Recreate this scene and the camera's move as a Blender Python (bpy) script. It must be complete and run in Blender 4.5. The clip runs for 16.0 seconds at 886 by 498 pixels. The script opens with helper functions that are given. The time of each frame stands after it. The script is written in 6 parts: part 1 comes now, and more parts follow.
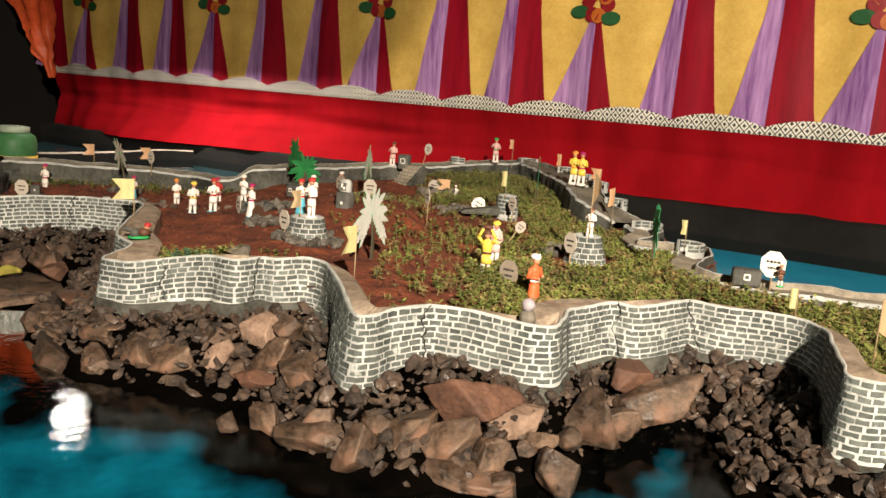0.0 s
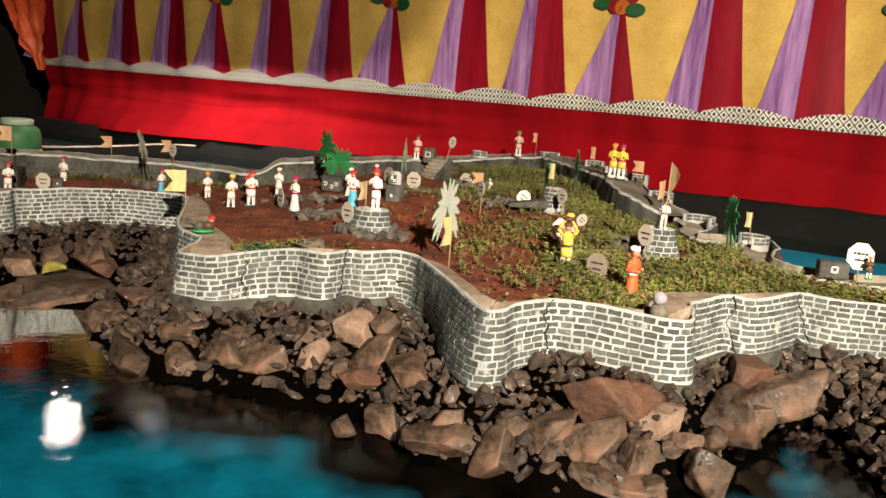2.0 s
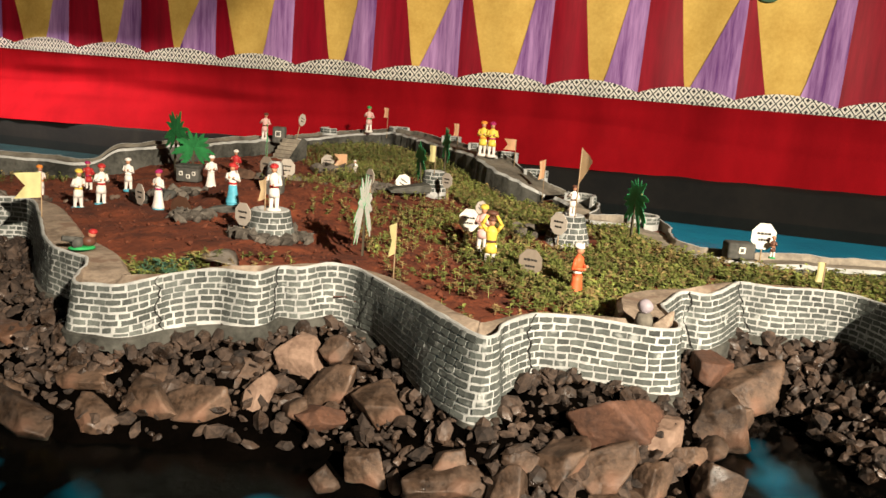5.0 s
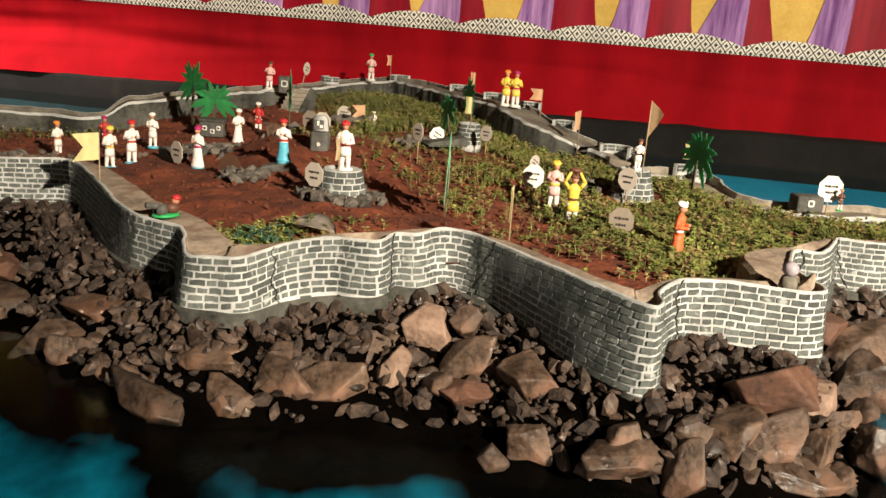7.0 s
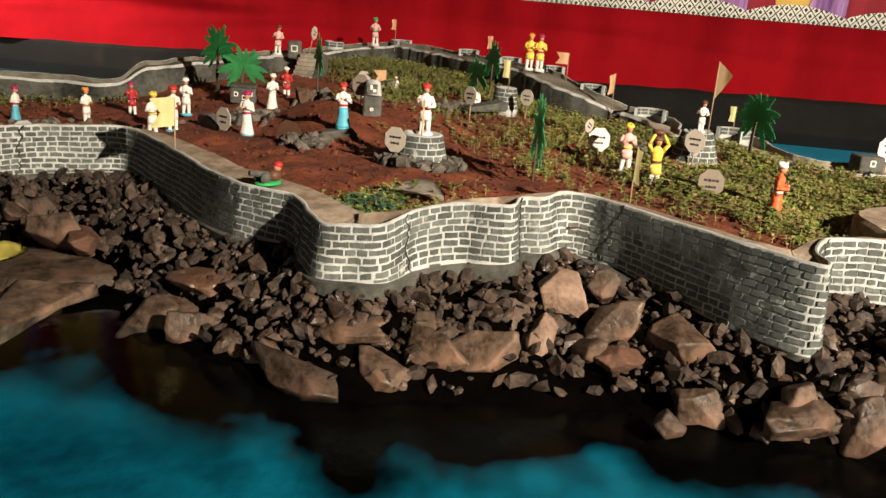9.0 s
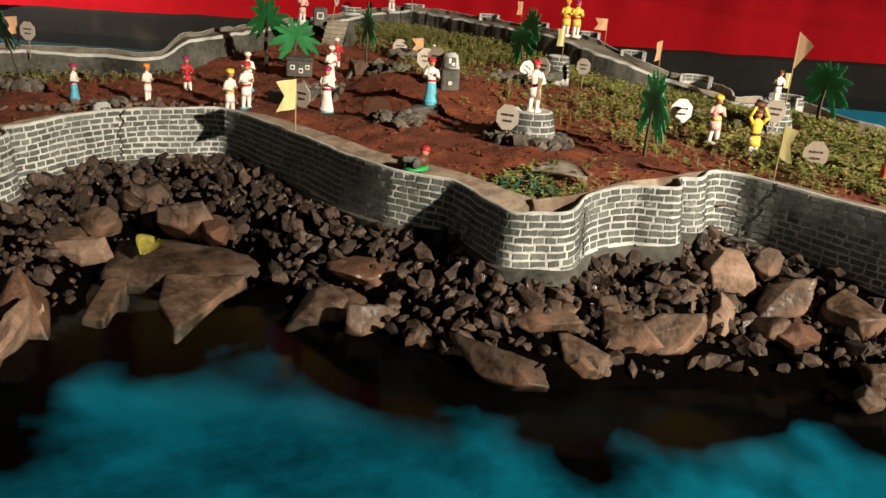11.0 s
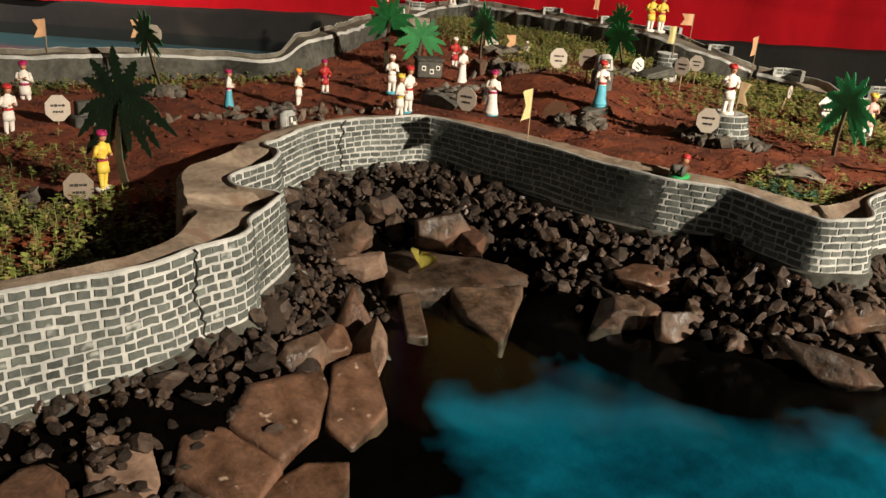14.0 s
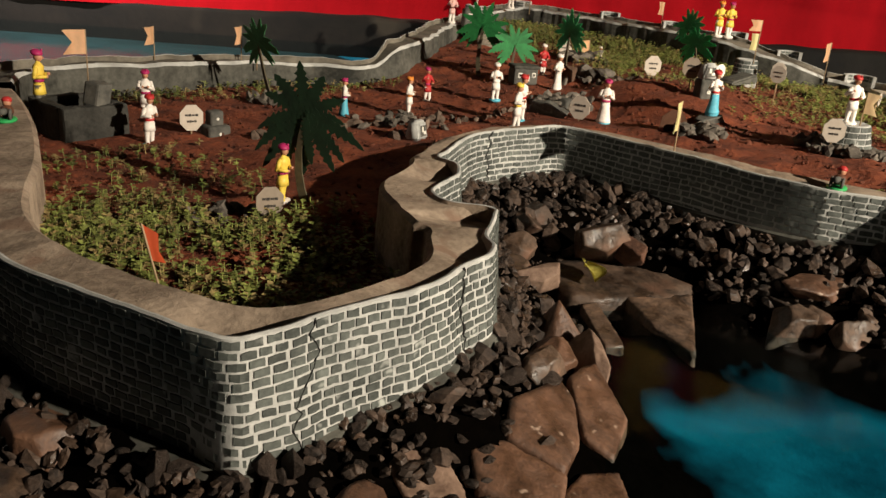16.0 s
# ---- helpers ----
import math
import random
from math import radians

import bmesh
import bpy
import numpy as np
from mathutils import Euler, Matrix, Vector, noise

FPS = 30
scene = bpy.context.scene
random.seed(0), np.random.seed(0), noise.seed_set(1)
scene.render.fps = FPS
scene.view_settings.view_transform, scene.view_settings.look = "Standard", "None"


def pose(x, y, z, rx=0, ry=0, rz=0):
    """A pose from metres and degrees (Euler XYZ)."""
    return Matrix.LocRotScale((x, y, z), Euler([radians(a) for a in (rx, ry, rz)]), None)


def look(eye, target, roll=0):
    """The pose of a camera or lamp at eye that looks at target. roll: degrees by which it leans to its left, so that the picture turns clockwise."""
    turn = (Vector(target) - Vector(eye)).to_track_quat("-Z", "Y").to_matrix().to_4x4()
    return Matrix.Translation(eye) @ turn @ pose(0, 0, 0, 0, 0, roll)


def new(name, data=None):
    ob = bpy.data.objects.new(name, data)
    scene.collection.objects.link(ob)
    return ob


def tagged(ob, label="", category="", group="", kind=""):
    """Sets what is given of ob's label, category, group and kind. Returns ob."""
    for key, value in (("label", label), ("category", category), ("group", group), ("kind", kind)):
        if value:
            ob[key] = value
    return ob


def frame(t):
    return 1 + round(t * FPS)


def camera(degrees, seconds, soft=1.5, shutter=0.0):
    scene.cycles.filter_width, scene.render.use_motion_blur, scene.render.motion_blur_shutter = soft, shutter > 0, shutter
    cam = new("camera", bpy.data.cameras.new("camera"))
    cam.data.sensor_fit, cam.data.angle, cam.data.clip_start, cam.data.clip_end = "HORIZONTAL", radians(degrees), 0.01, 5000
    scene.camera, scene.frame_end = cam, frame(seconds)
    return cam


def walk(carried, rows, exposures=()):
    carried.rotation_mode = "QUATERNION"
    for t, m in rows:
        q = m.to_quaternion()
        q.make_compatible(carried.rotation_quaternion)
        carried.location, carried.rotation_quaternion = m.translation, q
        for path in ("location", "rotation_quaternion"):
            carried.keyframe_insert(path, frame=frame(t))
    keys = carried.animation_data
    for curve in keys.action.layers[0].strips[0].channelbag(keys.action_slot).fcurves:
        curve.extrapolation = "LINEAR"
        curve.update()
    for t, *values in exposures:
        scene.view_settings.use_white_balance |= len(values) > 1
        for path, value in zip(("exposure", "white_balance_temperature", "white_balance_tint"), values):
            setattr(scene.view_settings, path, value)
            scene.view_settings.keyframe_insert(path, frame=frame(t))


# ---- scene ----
cam = camera(55.2, 16.0)
METRES, EYE, TILT, LEAN, TURN = 3.0, 0.73, -10.2, -4.6, 0.0
ROWS = [
    (0.0, 0.0, 0.0, 0.0, 0.0, 0.0, -0.0),
    (0.5, -0.0231, 0.0103, -0.0025, -0.66, -0.02, 0.06),
    (1.0, -0.0498, 0.0147, -0.0066, -1.01, -0.02, 0.06),
    (1.5, -0.0786, 0.0213, -0.0068, -1.3, -0.05, 0.03),
    (2.0, -0.1025, 0.0347, -0.0042, -2.27, -0.14, 0.24),
    (2.5, -0.1203, 0.0462, -0.003, -4.22, -0.51, 0.66),
    (3.0, -0.1374, 0.058, 0.0084, -6.48, -1.19, 1.09),
    (3.5, -0.1584, 0.0636, 0.0191, -9.41, -1.68, 1.61),
    (6.0, -0.2461, 0.1454, 0.0412, -18.56, -4.64, 3.15),
    (6.5, -0.2807, 0.1583, 0.0459, -19.28, -5.92, 3.21),
    (7.0, -0.3103, 0.1723, 0.0493, -20.6, -7.09, 3.39),
    (7.5, -0.3356, 0.1872, 0.0494, -22.33, -8.07, 3.62),
    (8.0, -0.3668, 0.2115, 0.0462, -23.59, -8.62, 3.77),
    (8.5, -0.3907, 0.2276, 0.0483, -24.21, -8.9, 3.79),
    (9.0, -0.4158, 0.2345, 0.052, -24.95, -9.4, 3.88),
    (11.5, -0.5708, 0.3248, 0.0882, -30.4, -13.2, 4.71),
    (12.0, -0.6033, 0.3459, 0.0971, -31.15, -13.46, 4.74),
    (12.5, -0.6438, 0.3621, 0.107, -31.97, -13.66, 4.81),
    (13.0, -0.6808, 0.3739, 0.1128, -32.94, -13.93, 4.95),
    (13.5, -0.7074, 0.3885, 0.1156, -33.87, -14.15, 5.1),
    (14.0, -0.7315, 0.4143, 0.118, -34.43, -14.23, 5.13),
    (14.5, -0.7583, 0.4328, 0.1183, -34.71, -14.29, 5.1),
    (15.0, -0.7803, 0.4443, 0.1245, -34.93, -14.36, 5.04),
    (15.5, -0.8052, 0.459, 0.1323, -35.29, -14.49, 5.01),
    (16.0, -0.8397, 0.4789, 0.142, -35.7, -14.63, 4.97),
]
walk(cam, [(t, pose(0, 0, EYE, TILT, LEAN, TURN) @ pose(METRES * x, METRES * y, METRES * z, 90 + pitch, roll, yaw)) for t, x, y, z, yaw, pitch, roll in ROWS],
     [(0.0, -0.03), (3.5, -0.04), (6.0, 0.0), (8.5, -0.02), (12.0, -0.03), (16.0, 0.0)])

# ---- light ----
world = bpy.data.worlds.new("world")
world.use_nodes = True
scene.world = world
world.node_tree.nodes["Background"].inputs[0].default_value = (0.9, 0.75, 0.6, 1)
world.node_tree.nodes["Background"].inputs[1].default_value = 0.0004


def lamp(name, eye, target, watts, size, colour, spread=160):
    data = bpy.data.lights.new(name, "AREA")
    data.shape, data.size, data.energy, data.color, data.spread = "DISK", size, watts, colour, radians(spread)
    ob = new(name, data)
    ob.matrix_world = look(eye, target)
    return ob


LAMP = (0.85, -3.6, 3.0)
lamp("flood_light", LAMP, (0.3, 2.7, 0.25), 310, 0.16, (1.0, 0.87, 0.69), 90)
# second lamp is added, no such source seen: it brightens the red cloth
lamp("added_cloth_light", (-1.93, 5.31, 1.75), (-1.55, 6.28, 0.40), 62.0, 0.05, (1.0, 0.88, 0.78), 130)


# ---- materials ----
def nodes_of(name):
    m = bpy.data.materials.new(name)
    m.use_nodes = True
    return m, m.node_tree, m.node_tree.nodes["Principled BSDF"]


def mat(name, c1, c2=None, scale=8.0, fine=60.0, rough=0.85, bump=0.3, depth=0.004, vary=0.15, metal=0.0, spot=None, island=False, gloss=0.3, stretch=1.0, chip=0.0, wet=None):
    """Two scales of noise between two colours, with relief, and a tint for each object or island."""
    m, nt, b = nodes_of(name)
    c2 = c2 or tuple(0.6 * c for c in c1)
    tc = nt.nodes.new("ShaderNodeTexCoord")
    n1, n2, mp = nt.nodes.new("ShaderNodeTexNoise"), nt.nodes.new("ShaderNodeTexNoise"), nt.nodes.new("ShaderNodeMapping")
    mp.inputs["Scale"].default_value = (1, 1, stretch)
    nt.links.new(tc.outputs["Object"], mp.inputs[0])
    for n, s, d in ((n1, scale, 4), (n2, fine, 5)):
        n.inputs["Scale"].default_value, n.inputs["Detail"].default_value, n.inputs["Roughness"].default_value = s, d, 0.65
        nt.links.new(mp.outputs[0], n.inputs["Vector"])
    add = nt.nodes.new("ShaderNodeMath")
    add.operation = "MULTIPLY_ADD"
    nt.links.new(n2.outputs[0], add.inputs[0])
    add.inputs[1].default_value = 0.5
    nt.links.new(n1.outputs[0], add.inputs[2])
    ramp = nt.nodes.new("ShaderNodeValToRGB")
    ramp.color_ramp.elements[0].position, ramp.color_ramp.elements[1].position = 0.55, 0.95
    ramp.color_ramp.elements[0].color, ramp.color_ramp.elements[1].color = (*c2, 1), (*c1, 1)
    nt.links.new(add.outputs[0], ramp.inputs[0])
    out = ramp.outputs[0]
    if spot:
        n3 = nt.nodes.new("ShaderNodeTexNoise")
        n3.inputs["Scale"].default_value = spot[1]
        nt.links.new(tc.outputs["Object"], n3.inputs["Vector"])
        r3 = nt.nodes.new("ShaderNodeValToRGB")
        r3.color_ramp.elements[0].position, r3.color_ramp.elements[1].position = spot[2], spot[2] + 0.08
        nt.links.new(n3.outputs[0], r3.inputs[0])
        mix = nt.nodes.new("ShaderNodeMix")
        mix.data_type = "RGBA"
        nt.links.new(r3.outputs[0], mix.inputs[0])
        nt.links.new(out, mix.inputs[6])
        mix.inputs[7].default_value = (*spot[0], 1)
        out = mix.outputs[2]
    if vary:
        info = nt.nodes.new("ShaderNodeNewGeometry" if island else "ShaderNodeObjectInfo")
        rng = nt.nodes.new("ShaderNodeMapRange")
        rng.inputs[3].default_value, rng.inputs[4].default_value = 1 - vary, 1 + vary
        nt.links.new(info.outputs["Random Per Island" if island else "Random"], rng.inputs[0])
        hsv = nt.nodes.new("ShaderNodeHueSaturation")
        nt.links.new(rng.outputs[0], hsv.inputs["Value"])
        nt.links.new(out, hsv.inputs["Color"])
        out = hsv.outputs[0]
    nt.links.new(out, b.inputs["Base Color"])
    b.inputs["Roughness"].default_value, b.inputs["Metallic"].default_value, b.inputs["Specular IOR Level"].default_value = rough, metal, gloss
    if wet:
        n4 = nt.nodes.new("ShaderNodeTexNoise")
        n4.inputs["Scale"].default_value = 26
        nt.links.new(tc.outputs["Object"], n4.inputs["Vector"])
        r4 = nt.nodes.new("ShaderNodeMapRange")
        for i, q in enumerate((0.36, 0.52, wet, rough)):
            r4.inputs[i + 1].default_value = q
        nt.links.new(n4.outputs[0], r4.inputs[0])
        nt.links.new(r4.outputs[0], b.inputs["Roughness"])
    if bump:
        bp = nt.nodes.new("ShaderNodeBump")
        bp.inputs["Strength"].default_value, bp.inputs["Distance"].default_value = bump, depth
        if chip:
            rid, b0 = nt.nodes.new("ShaderNodeTexNoise"), nt.nodes.new("ShaderNodeBump")
            rid.noise_type = "RIDGED_MULTIFRACTAL"
            rid.inputs["Scale"].default_value, rid.inputs["Detail"].default_value = 17, 5
            nt.links.new(tc.outputs["Object"], rid.inputs["Vector"])
            b0.inputs["Strength"].default_value, b0.inputs["Distance"].default_value = 1.0, chip
            nt.links.new(rid.outputs[0], b0.inputs["Height"])
            nt.links.new(b0.outputs[0], bp.inputs["Normal"])
        nt.links.new(add.outputs[0], bp.inputs["Height"])
        nt.links.new(bp.outputs[0], b.inputs["Normal"])
    return m


WHITE_WASH = mat("white_wash", (0.501, 0.501, 0.479), (0.28, 0.284, 0.273), 14, 120, 0.9, 0.5, 0.002, 0)
BRICK = mat("grey_brick_paint", (0.116, 0.127, 0.115), (0.0425, 0.0481, 0.0439), 20, 150, 0.75, 0.5, 0.0015, 0.3, spot=((0.30, 0.31, 0.29), 34, 0.64))
BRICK_FAR = mat("grey_brick_paint_far", (0.116, 0.127, 0.115), (0.0425, 0.0481, 0.0439), 20, 150, 0.75, 0.5, 0.0015, 0.3, island=True, spot=((0.30, 0.31, 0.29), 34, 0.64))
CEMENT = mat("cement", (0.105, 0.102, 0.087), (0.015, 0.0156, 0.0129), 7, 60, 0.9, 0.5, 0.004, 0)
WALK = mat("sandy_cement", (0.391, 0.306, 0.23), (0.13, 0.0952, 0.068), 9, 90, 0.9, 0.7, 0.006, 0, spot=((0.21, 0.14, 0.10), 16, 0.60))
TOPPING = mat("worn_cement_top", (0.36, 0.31, 0.24), (0.14, 0.12, 0.095), 9, 90, 0.9, 0.5, 0.004, 0)
GREY_TOP = mat("grey_cement_top", (0.19, 0.17, 0.135), (0.07, 0.062, 0.05), 9, 90, 0.9, 0.5, 0.004, 0)
TAN_BOARD = mat("tan_board_card", (0.30, 0.245, 0.19), (0.22, 0.18, 0.14), 10, 80, 0.8, 0.1, 0.001, 0.1)
BROWN_BOARD = mat("muddy_board_card", (0.10, 0.045, 0.024), (0.06, 0.026, 0.014), 10, 80, 0.9, 0.2, 0.001, 0.1)
SOIL = mat("red_soil", (0.24, 0.0602, 0.0244), (0.062, 0.015, 0.00705), 12, 90, 0.97, 1.0, 0.012, 0)
CLOD = mat("soil_clod", (0.15, 0.046, 0.023), (0.06, 0.018, 0.010), 20, 120, 0.97, 0.8, 0.004, 0.3, island=True)
# Mud coloured far below its own tone: holds the black shade between stones.
SHADED_MUD = mat("wet_mud_shade_black", (0.0022, 0.0016, 0.0012), (0.0007, 0.0006, 0.0005), 9, 70, 0.95, 0.5, 0.006, 0, gloss=0.0)
ROCK = mat("basalt_rock", (0.118, 0.073, 0.048), (0.013, 0.0085, 0.006), 18, 110, 0.7, 0.6, 0.006, 0.4, spot=((0.14, 0.075, 0.048), 9, 0.6), chip=0.011, wet=0.3, gloss=0.35)
PALE_ROCK = mat("pale_rock", (0.272, 0.181, 0.131), (0.111, 0.0665, 0.0464), 20, 110, 0.75, 0.6, 0.006, 0.15, chip=0.006)
RUSTY_ROCK = mat("rusty_rock", (0.1275, 0.0595, 0.0357), (0.0425, 0.02295, 0.01615), 16, 110, 0.75, 0.6, 0.006, 0.1, chip=0.007)
SPECKLED_ROCK = mat("speckled_rock", (0.157, 0.0791, 0.0466), (0.0365, 0.0203, 0.0132), 14, 140, 0.6, 0.6, 0.006, 0.15, spot=((0.42, 0.31, 0.24), 45, 0.66), chip=0.007, wet=0.35, gloss=0.4)
RUBBLE = mat("basalt_rubble", (0.080, 0.052, 0.037), (0.012, 0.008, 0.006), 25, 130, 0.88, 0.8, 0.005, 0.45, island=True, chip=0.006, wet=0.22, gloss=0.4)
RUBBLE_STONE = mat("basalt_rubble_stone", (0.080, 0.052, 0.037), (0.012, 0.008, 0.006), 25, 130, 0.88, 0.8, 0.005, 0.45, chip=0.006, wet=0.22, gloss=0.4)
# Cement darkened almost to black: the dim light there is in the colour.
SHADED_CEMENT = mat("old_shaded_cement", (0.00655, 0.00498, 0.00352), (0.00065, 0.000555, 0.000464), 3, 30, 0.9, 0.6, 0.006, 0, spot=((0.022, 0.018, 0.013), 2.2, 0.66))
BLACK = mat("black_gap", (0.012, 0.011, 0.01), None, 30, 90, 0.95, 0, 0, 0)
PALM = mat("palm_green_paint", (0.025, 0.20, 0.055), (0.012, 0.11, 0.03), 20, 90, 0.6, 0.2, 0.002, 0.2)


def thin_sheet(name, c, through_it=0.4):
    """Coloured plastic sheet that lets some light through."""
    m, nt, b = nodes_of(name)
    tr, mix, n, ramp, tc = (nt.nodes.new("ShaderNode" + k) for k in ("BsdfTranslucent", "MixShader", "TexNoise", "ValToRGB", "TexCoord"))
    n.inputs["Scale"].default_value = 40
    nt.links.new(tc.outputs["Object"], n.inputs["Vector"])
    nt.links.new(n.outputs[0], ramp.inputs[0])
    ramp.color_ramp.elements[0].color, ramp.color_ramp.elements[1].color = (*(0.6 * k for k in c), 1), (*c, 1)
    for q in (b.inputs["Base Color"], tr.inputs[0]):
        nt.links.new(ramp.outputs[0], q)
    b.inputs["Roughness"].default_value = 0.5
    mix.inputs[0].default_value = through_it
    nt.links.new(b.outputs[0], mix.inputs[1])
    nt.links.new(tr.outputs[0], mix.inputs[2])
    nt.links.new(mix.outputs[0], nt.nodes["Material Output"].inputs["Surface"])
    return m


PALM_SHEET = thin_sheet("palm_green_sheet", (0.06, 0.58, 0.23), 0.5)
CARD_SHEET = thin_sheet("white_card_sheet", (0.86, 0.85, 0.80), 0.2)
# Dark copy of the palm green: shade of one palm's unlit side, as colour.
PALM_SHADED = mat("palm_shade_green", (0.012, 0.035, 0.015), (0.006, 0.016, 0.008), 20, 90, 0.7, 0.2, 0.002, 0)
PALM_TRUNK = mat("palm_trunk_paint", (0.10, 0.085, 0.05), (0.05, 0.04, 0.025), 30, 90, 0.8, 0.4, 0.003, 0.1)
STICK = mat("bamboo_stick", (0.42, 0.30, 0.18), (0.25, 0.17, 0.10), 20, 90, 0.7, 0.3, 0.002, 0.2)
BOARD = mat("sign_board_card", (0.465, 0.413, 0.352), (0.375, 0.323, 0.27), 10, 80, 0.8, 0.1, 0.001, 0.12)
INK = mat("ink", (0.05, 0.045, 0.04), None, 30, 90, 0.9, 0, 0, 0)
PLANT = mat("sprout_green", (0.25, 0.28, 0.07), (0.08, 0.10, 0.024), 5, 40, 0.6, 0, 0, 0.45, island=True)
DRY = mat("sprout_dry", (0.36, 0.27, 0.11), (0.14, 0.10, 0.04), 5, 40, 0.7, 0, 0, 0.4, island=True)
STONE = mat("grey_stone_paint", (0.12, 0.115, 0.10), (0.05, 0.05, 0.045), 20, 90, 0.85, 0.5, 0.003, 0.2)
DARK_STONE = mat("dark_cement", (0.050, 0.048, 0.042), (0.014, 0.014, 0.012), 14, 90, 0.9, 0.7, 0.004, 0.2)
WHITE = mat("white_paint", (0.80, 0.77, 0.70), (0.6, 0.57, 0.5), 30, 120, 0.6, 0.2, 0.001, 0.05)
RED_CLOTH = mat("red_cloth", (0.26, 0.0036, 0.0075), (0.16, 0.002, 0.0045), 3, 300, 0.85, 0.2, 0.002, 0, gloss=0.05, stretch=0.3)
YELLOW_CLOTH = mat("yellow_cloth", (0.64, 0.425, 0.115), (0.47, 0.29, 0.065), 4, 60, 0.8, 0.12, 0.002, 0, gloss=0.08)
PURPLE_CLOTH = mat("purple_print", (0.46, 0.26, 0.50), (0.13, 0.045, 0.17), 14, 60, 0.7, 0.12, 0.002, 0, gloss=0.08, stretch=0.08)
CRIMSON_PRINT = mat("crimson_print", (0.27, 0.002, 0.014), (0.15, 0.001, 0.008), 14, 60, 0.6, 0.12, 0.002, 0, gloss=0.2, stretch=0.1)
DARK_CLOTH = mat("dark_tent_cloth", (0.012, 0.01, 0.009), None, 2, 200, 0.95, 0.2, 0.003, 0)
ORANGE_CLOTH = mat("orange_satin", (0.62, 0.10, 0.03), (0.4, 0.05, 0.015), 6, 60, 0.4, 0.4, 0.01, 0)
BLUE_BACK = mat("bright_blue_bed", (0.02, 0.36, 0.56), (0.012, 0.24, 0.40), 2.0, 9, 0.8, 0.2, 0.003, 0)
# Darker, greyer blue for the left part of the back pond.
DULL_BED = mat("dull_blue_bed", (0.018, 0.045, 0.0492), (0.0072, 0.0204, 0.0228), 2.0, 9, 0.8, 0.2, 0.003, 0)
BED_BLUES = ((0.0045, 0.155, 0.235), (0.0012, 0.034, 0.058))
BLUE_BED = mat("blue_painted_bed", *BED_BLUES, 2.2, 9, 0.8, 0.3, 0.004, 0)
GLOW, glow_nt, glow_b = nodes_of("lamp_glow")
glow_b.inputs["Emission Color"].default_value, glow_b.inputs["Emission Strength"].default_value = (1.0, 0.93, 0.82, 1), 50
YELLOW_LEAF = mat("yellow_leaf", (0.55, 0.50, 0.12), (0.40, 0.34, 0.07), 30, 90, 0.6, 0.3, 0.002, 0)


def paint(name, c):
    return mat(name, c, tuple(0.75 * k for k in c), 40, 160, 0.5, 0.15, 0.001, 0.06)


SKIN, DRESS = paint("clay_skin", (0.50, 0.24, 0.14)), paint("white_dress", (0.80, 0.74, 0.68))
RED_P, MAGENTA, ORANGE_P = paint("red_gloss", (0.45, 0.03, 0.03)), paint("magenta_gloss", (0.38, 0.02, 0.11)), paint("orange_gloss", (0.75, 0.26, 0.04))
YELLOW_P, BLUE_P, GREEN_P = paint("yellow_gloss", (0.76, 0.55, 0.08)), paint("blue_gloss", (0.10, 0.42, 0.55)), paint("green_gloss", (0.03, 0.35, 0.10))
VERMILION = paint("vermilion_gloss", (0.72, 0.13, 0.045))
PINK_P = paint("pink_dress", (0.70, 0.42, 0.38))
BROWN_P, SAFFRON = paint("brown_gloss", (0.12, 0.05, 0.03)), thin_sheet("saffron_paper", (0.95, 0.56, 0.31), 0.4)
PALE_PAPER = thin_sheet("pale_orange_paper", (0.96, 0.72, 0.42), 0.4)
BRIGHT_PAPER = thin_sheet("bright_orange_paper", (0.98, 0.70, 0.42), 0.62)
CREAM = thin_sheet("cream_paper", (0.97, 0.88, 0.42), 0.35)


def water_material():
    m, nt, b = nodes_of("pond_water")
    out = nt.nodes["Material Output"]
    nt.nodes.remove(b)
    tr, gl, mix, fr = (nt.nodes.new("ShaderNode" + k) for k in ("BsdfTransparent", "BsdfGlossy", "MixShader", "Fresnel"))
    tr.inputs[0].default_value = (0.62, 0.80, 0.84, 1)
    gl.inputs["Roughness"].default_value = 0.03
    fr.inputs["IOR"].default_value = 1.055
    tc, n, bp = nt.nodes.new("ShaderNodeTexCoord"), nt.nodes.new("ShaderNodeTexNoise"), nt.nodes.new("ShaderNodeBump")
    n.inputs["Scale"].default_value, n.inputs["Detail"].default_value, n.inputs["Roughness"].default_value = 9, 5, 0.62
    bp.inputs["Strength"].default_value, bp.inputs["Distance"].default_value = 0.12, 0.01
    nt.links.new(tc.outputs["Object"], n.inputs["Vector"])
    nt.links.new(n.outputs[0], bp.inputs["Height"])
    for s in (gl, fr):
        nt.links.new(bp.outputs[0], s.inputs["Normal"])
    nt.links.new(fr.outputs[0], mix.inputs[0])
    nt.links.new(tr.outputs[0], mix.inputs[1])
    nt.links.new(gl.outputs[0], mix.inputs[2])
    nt.links.new(mix.outputs[0], out.inputs["Surface"])
    return m


WATER = water_material()


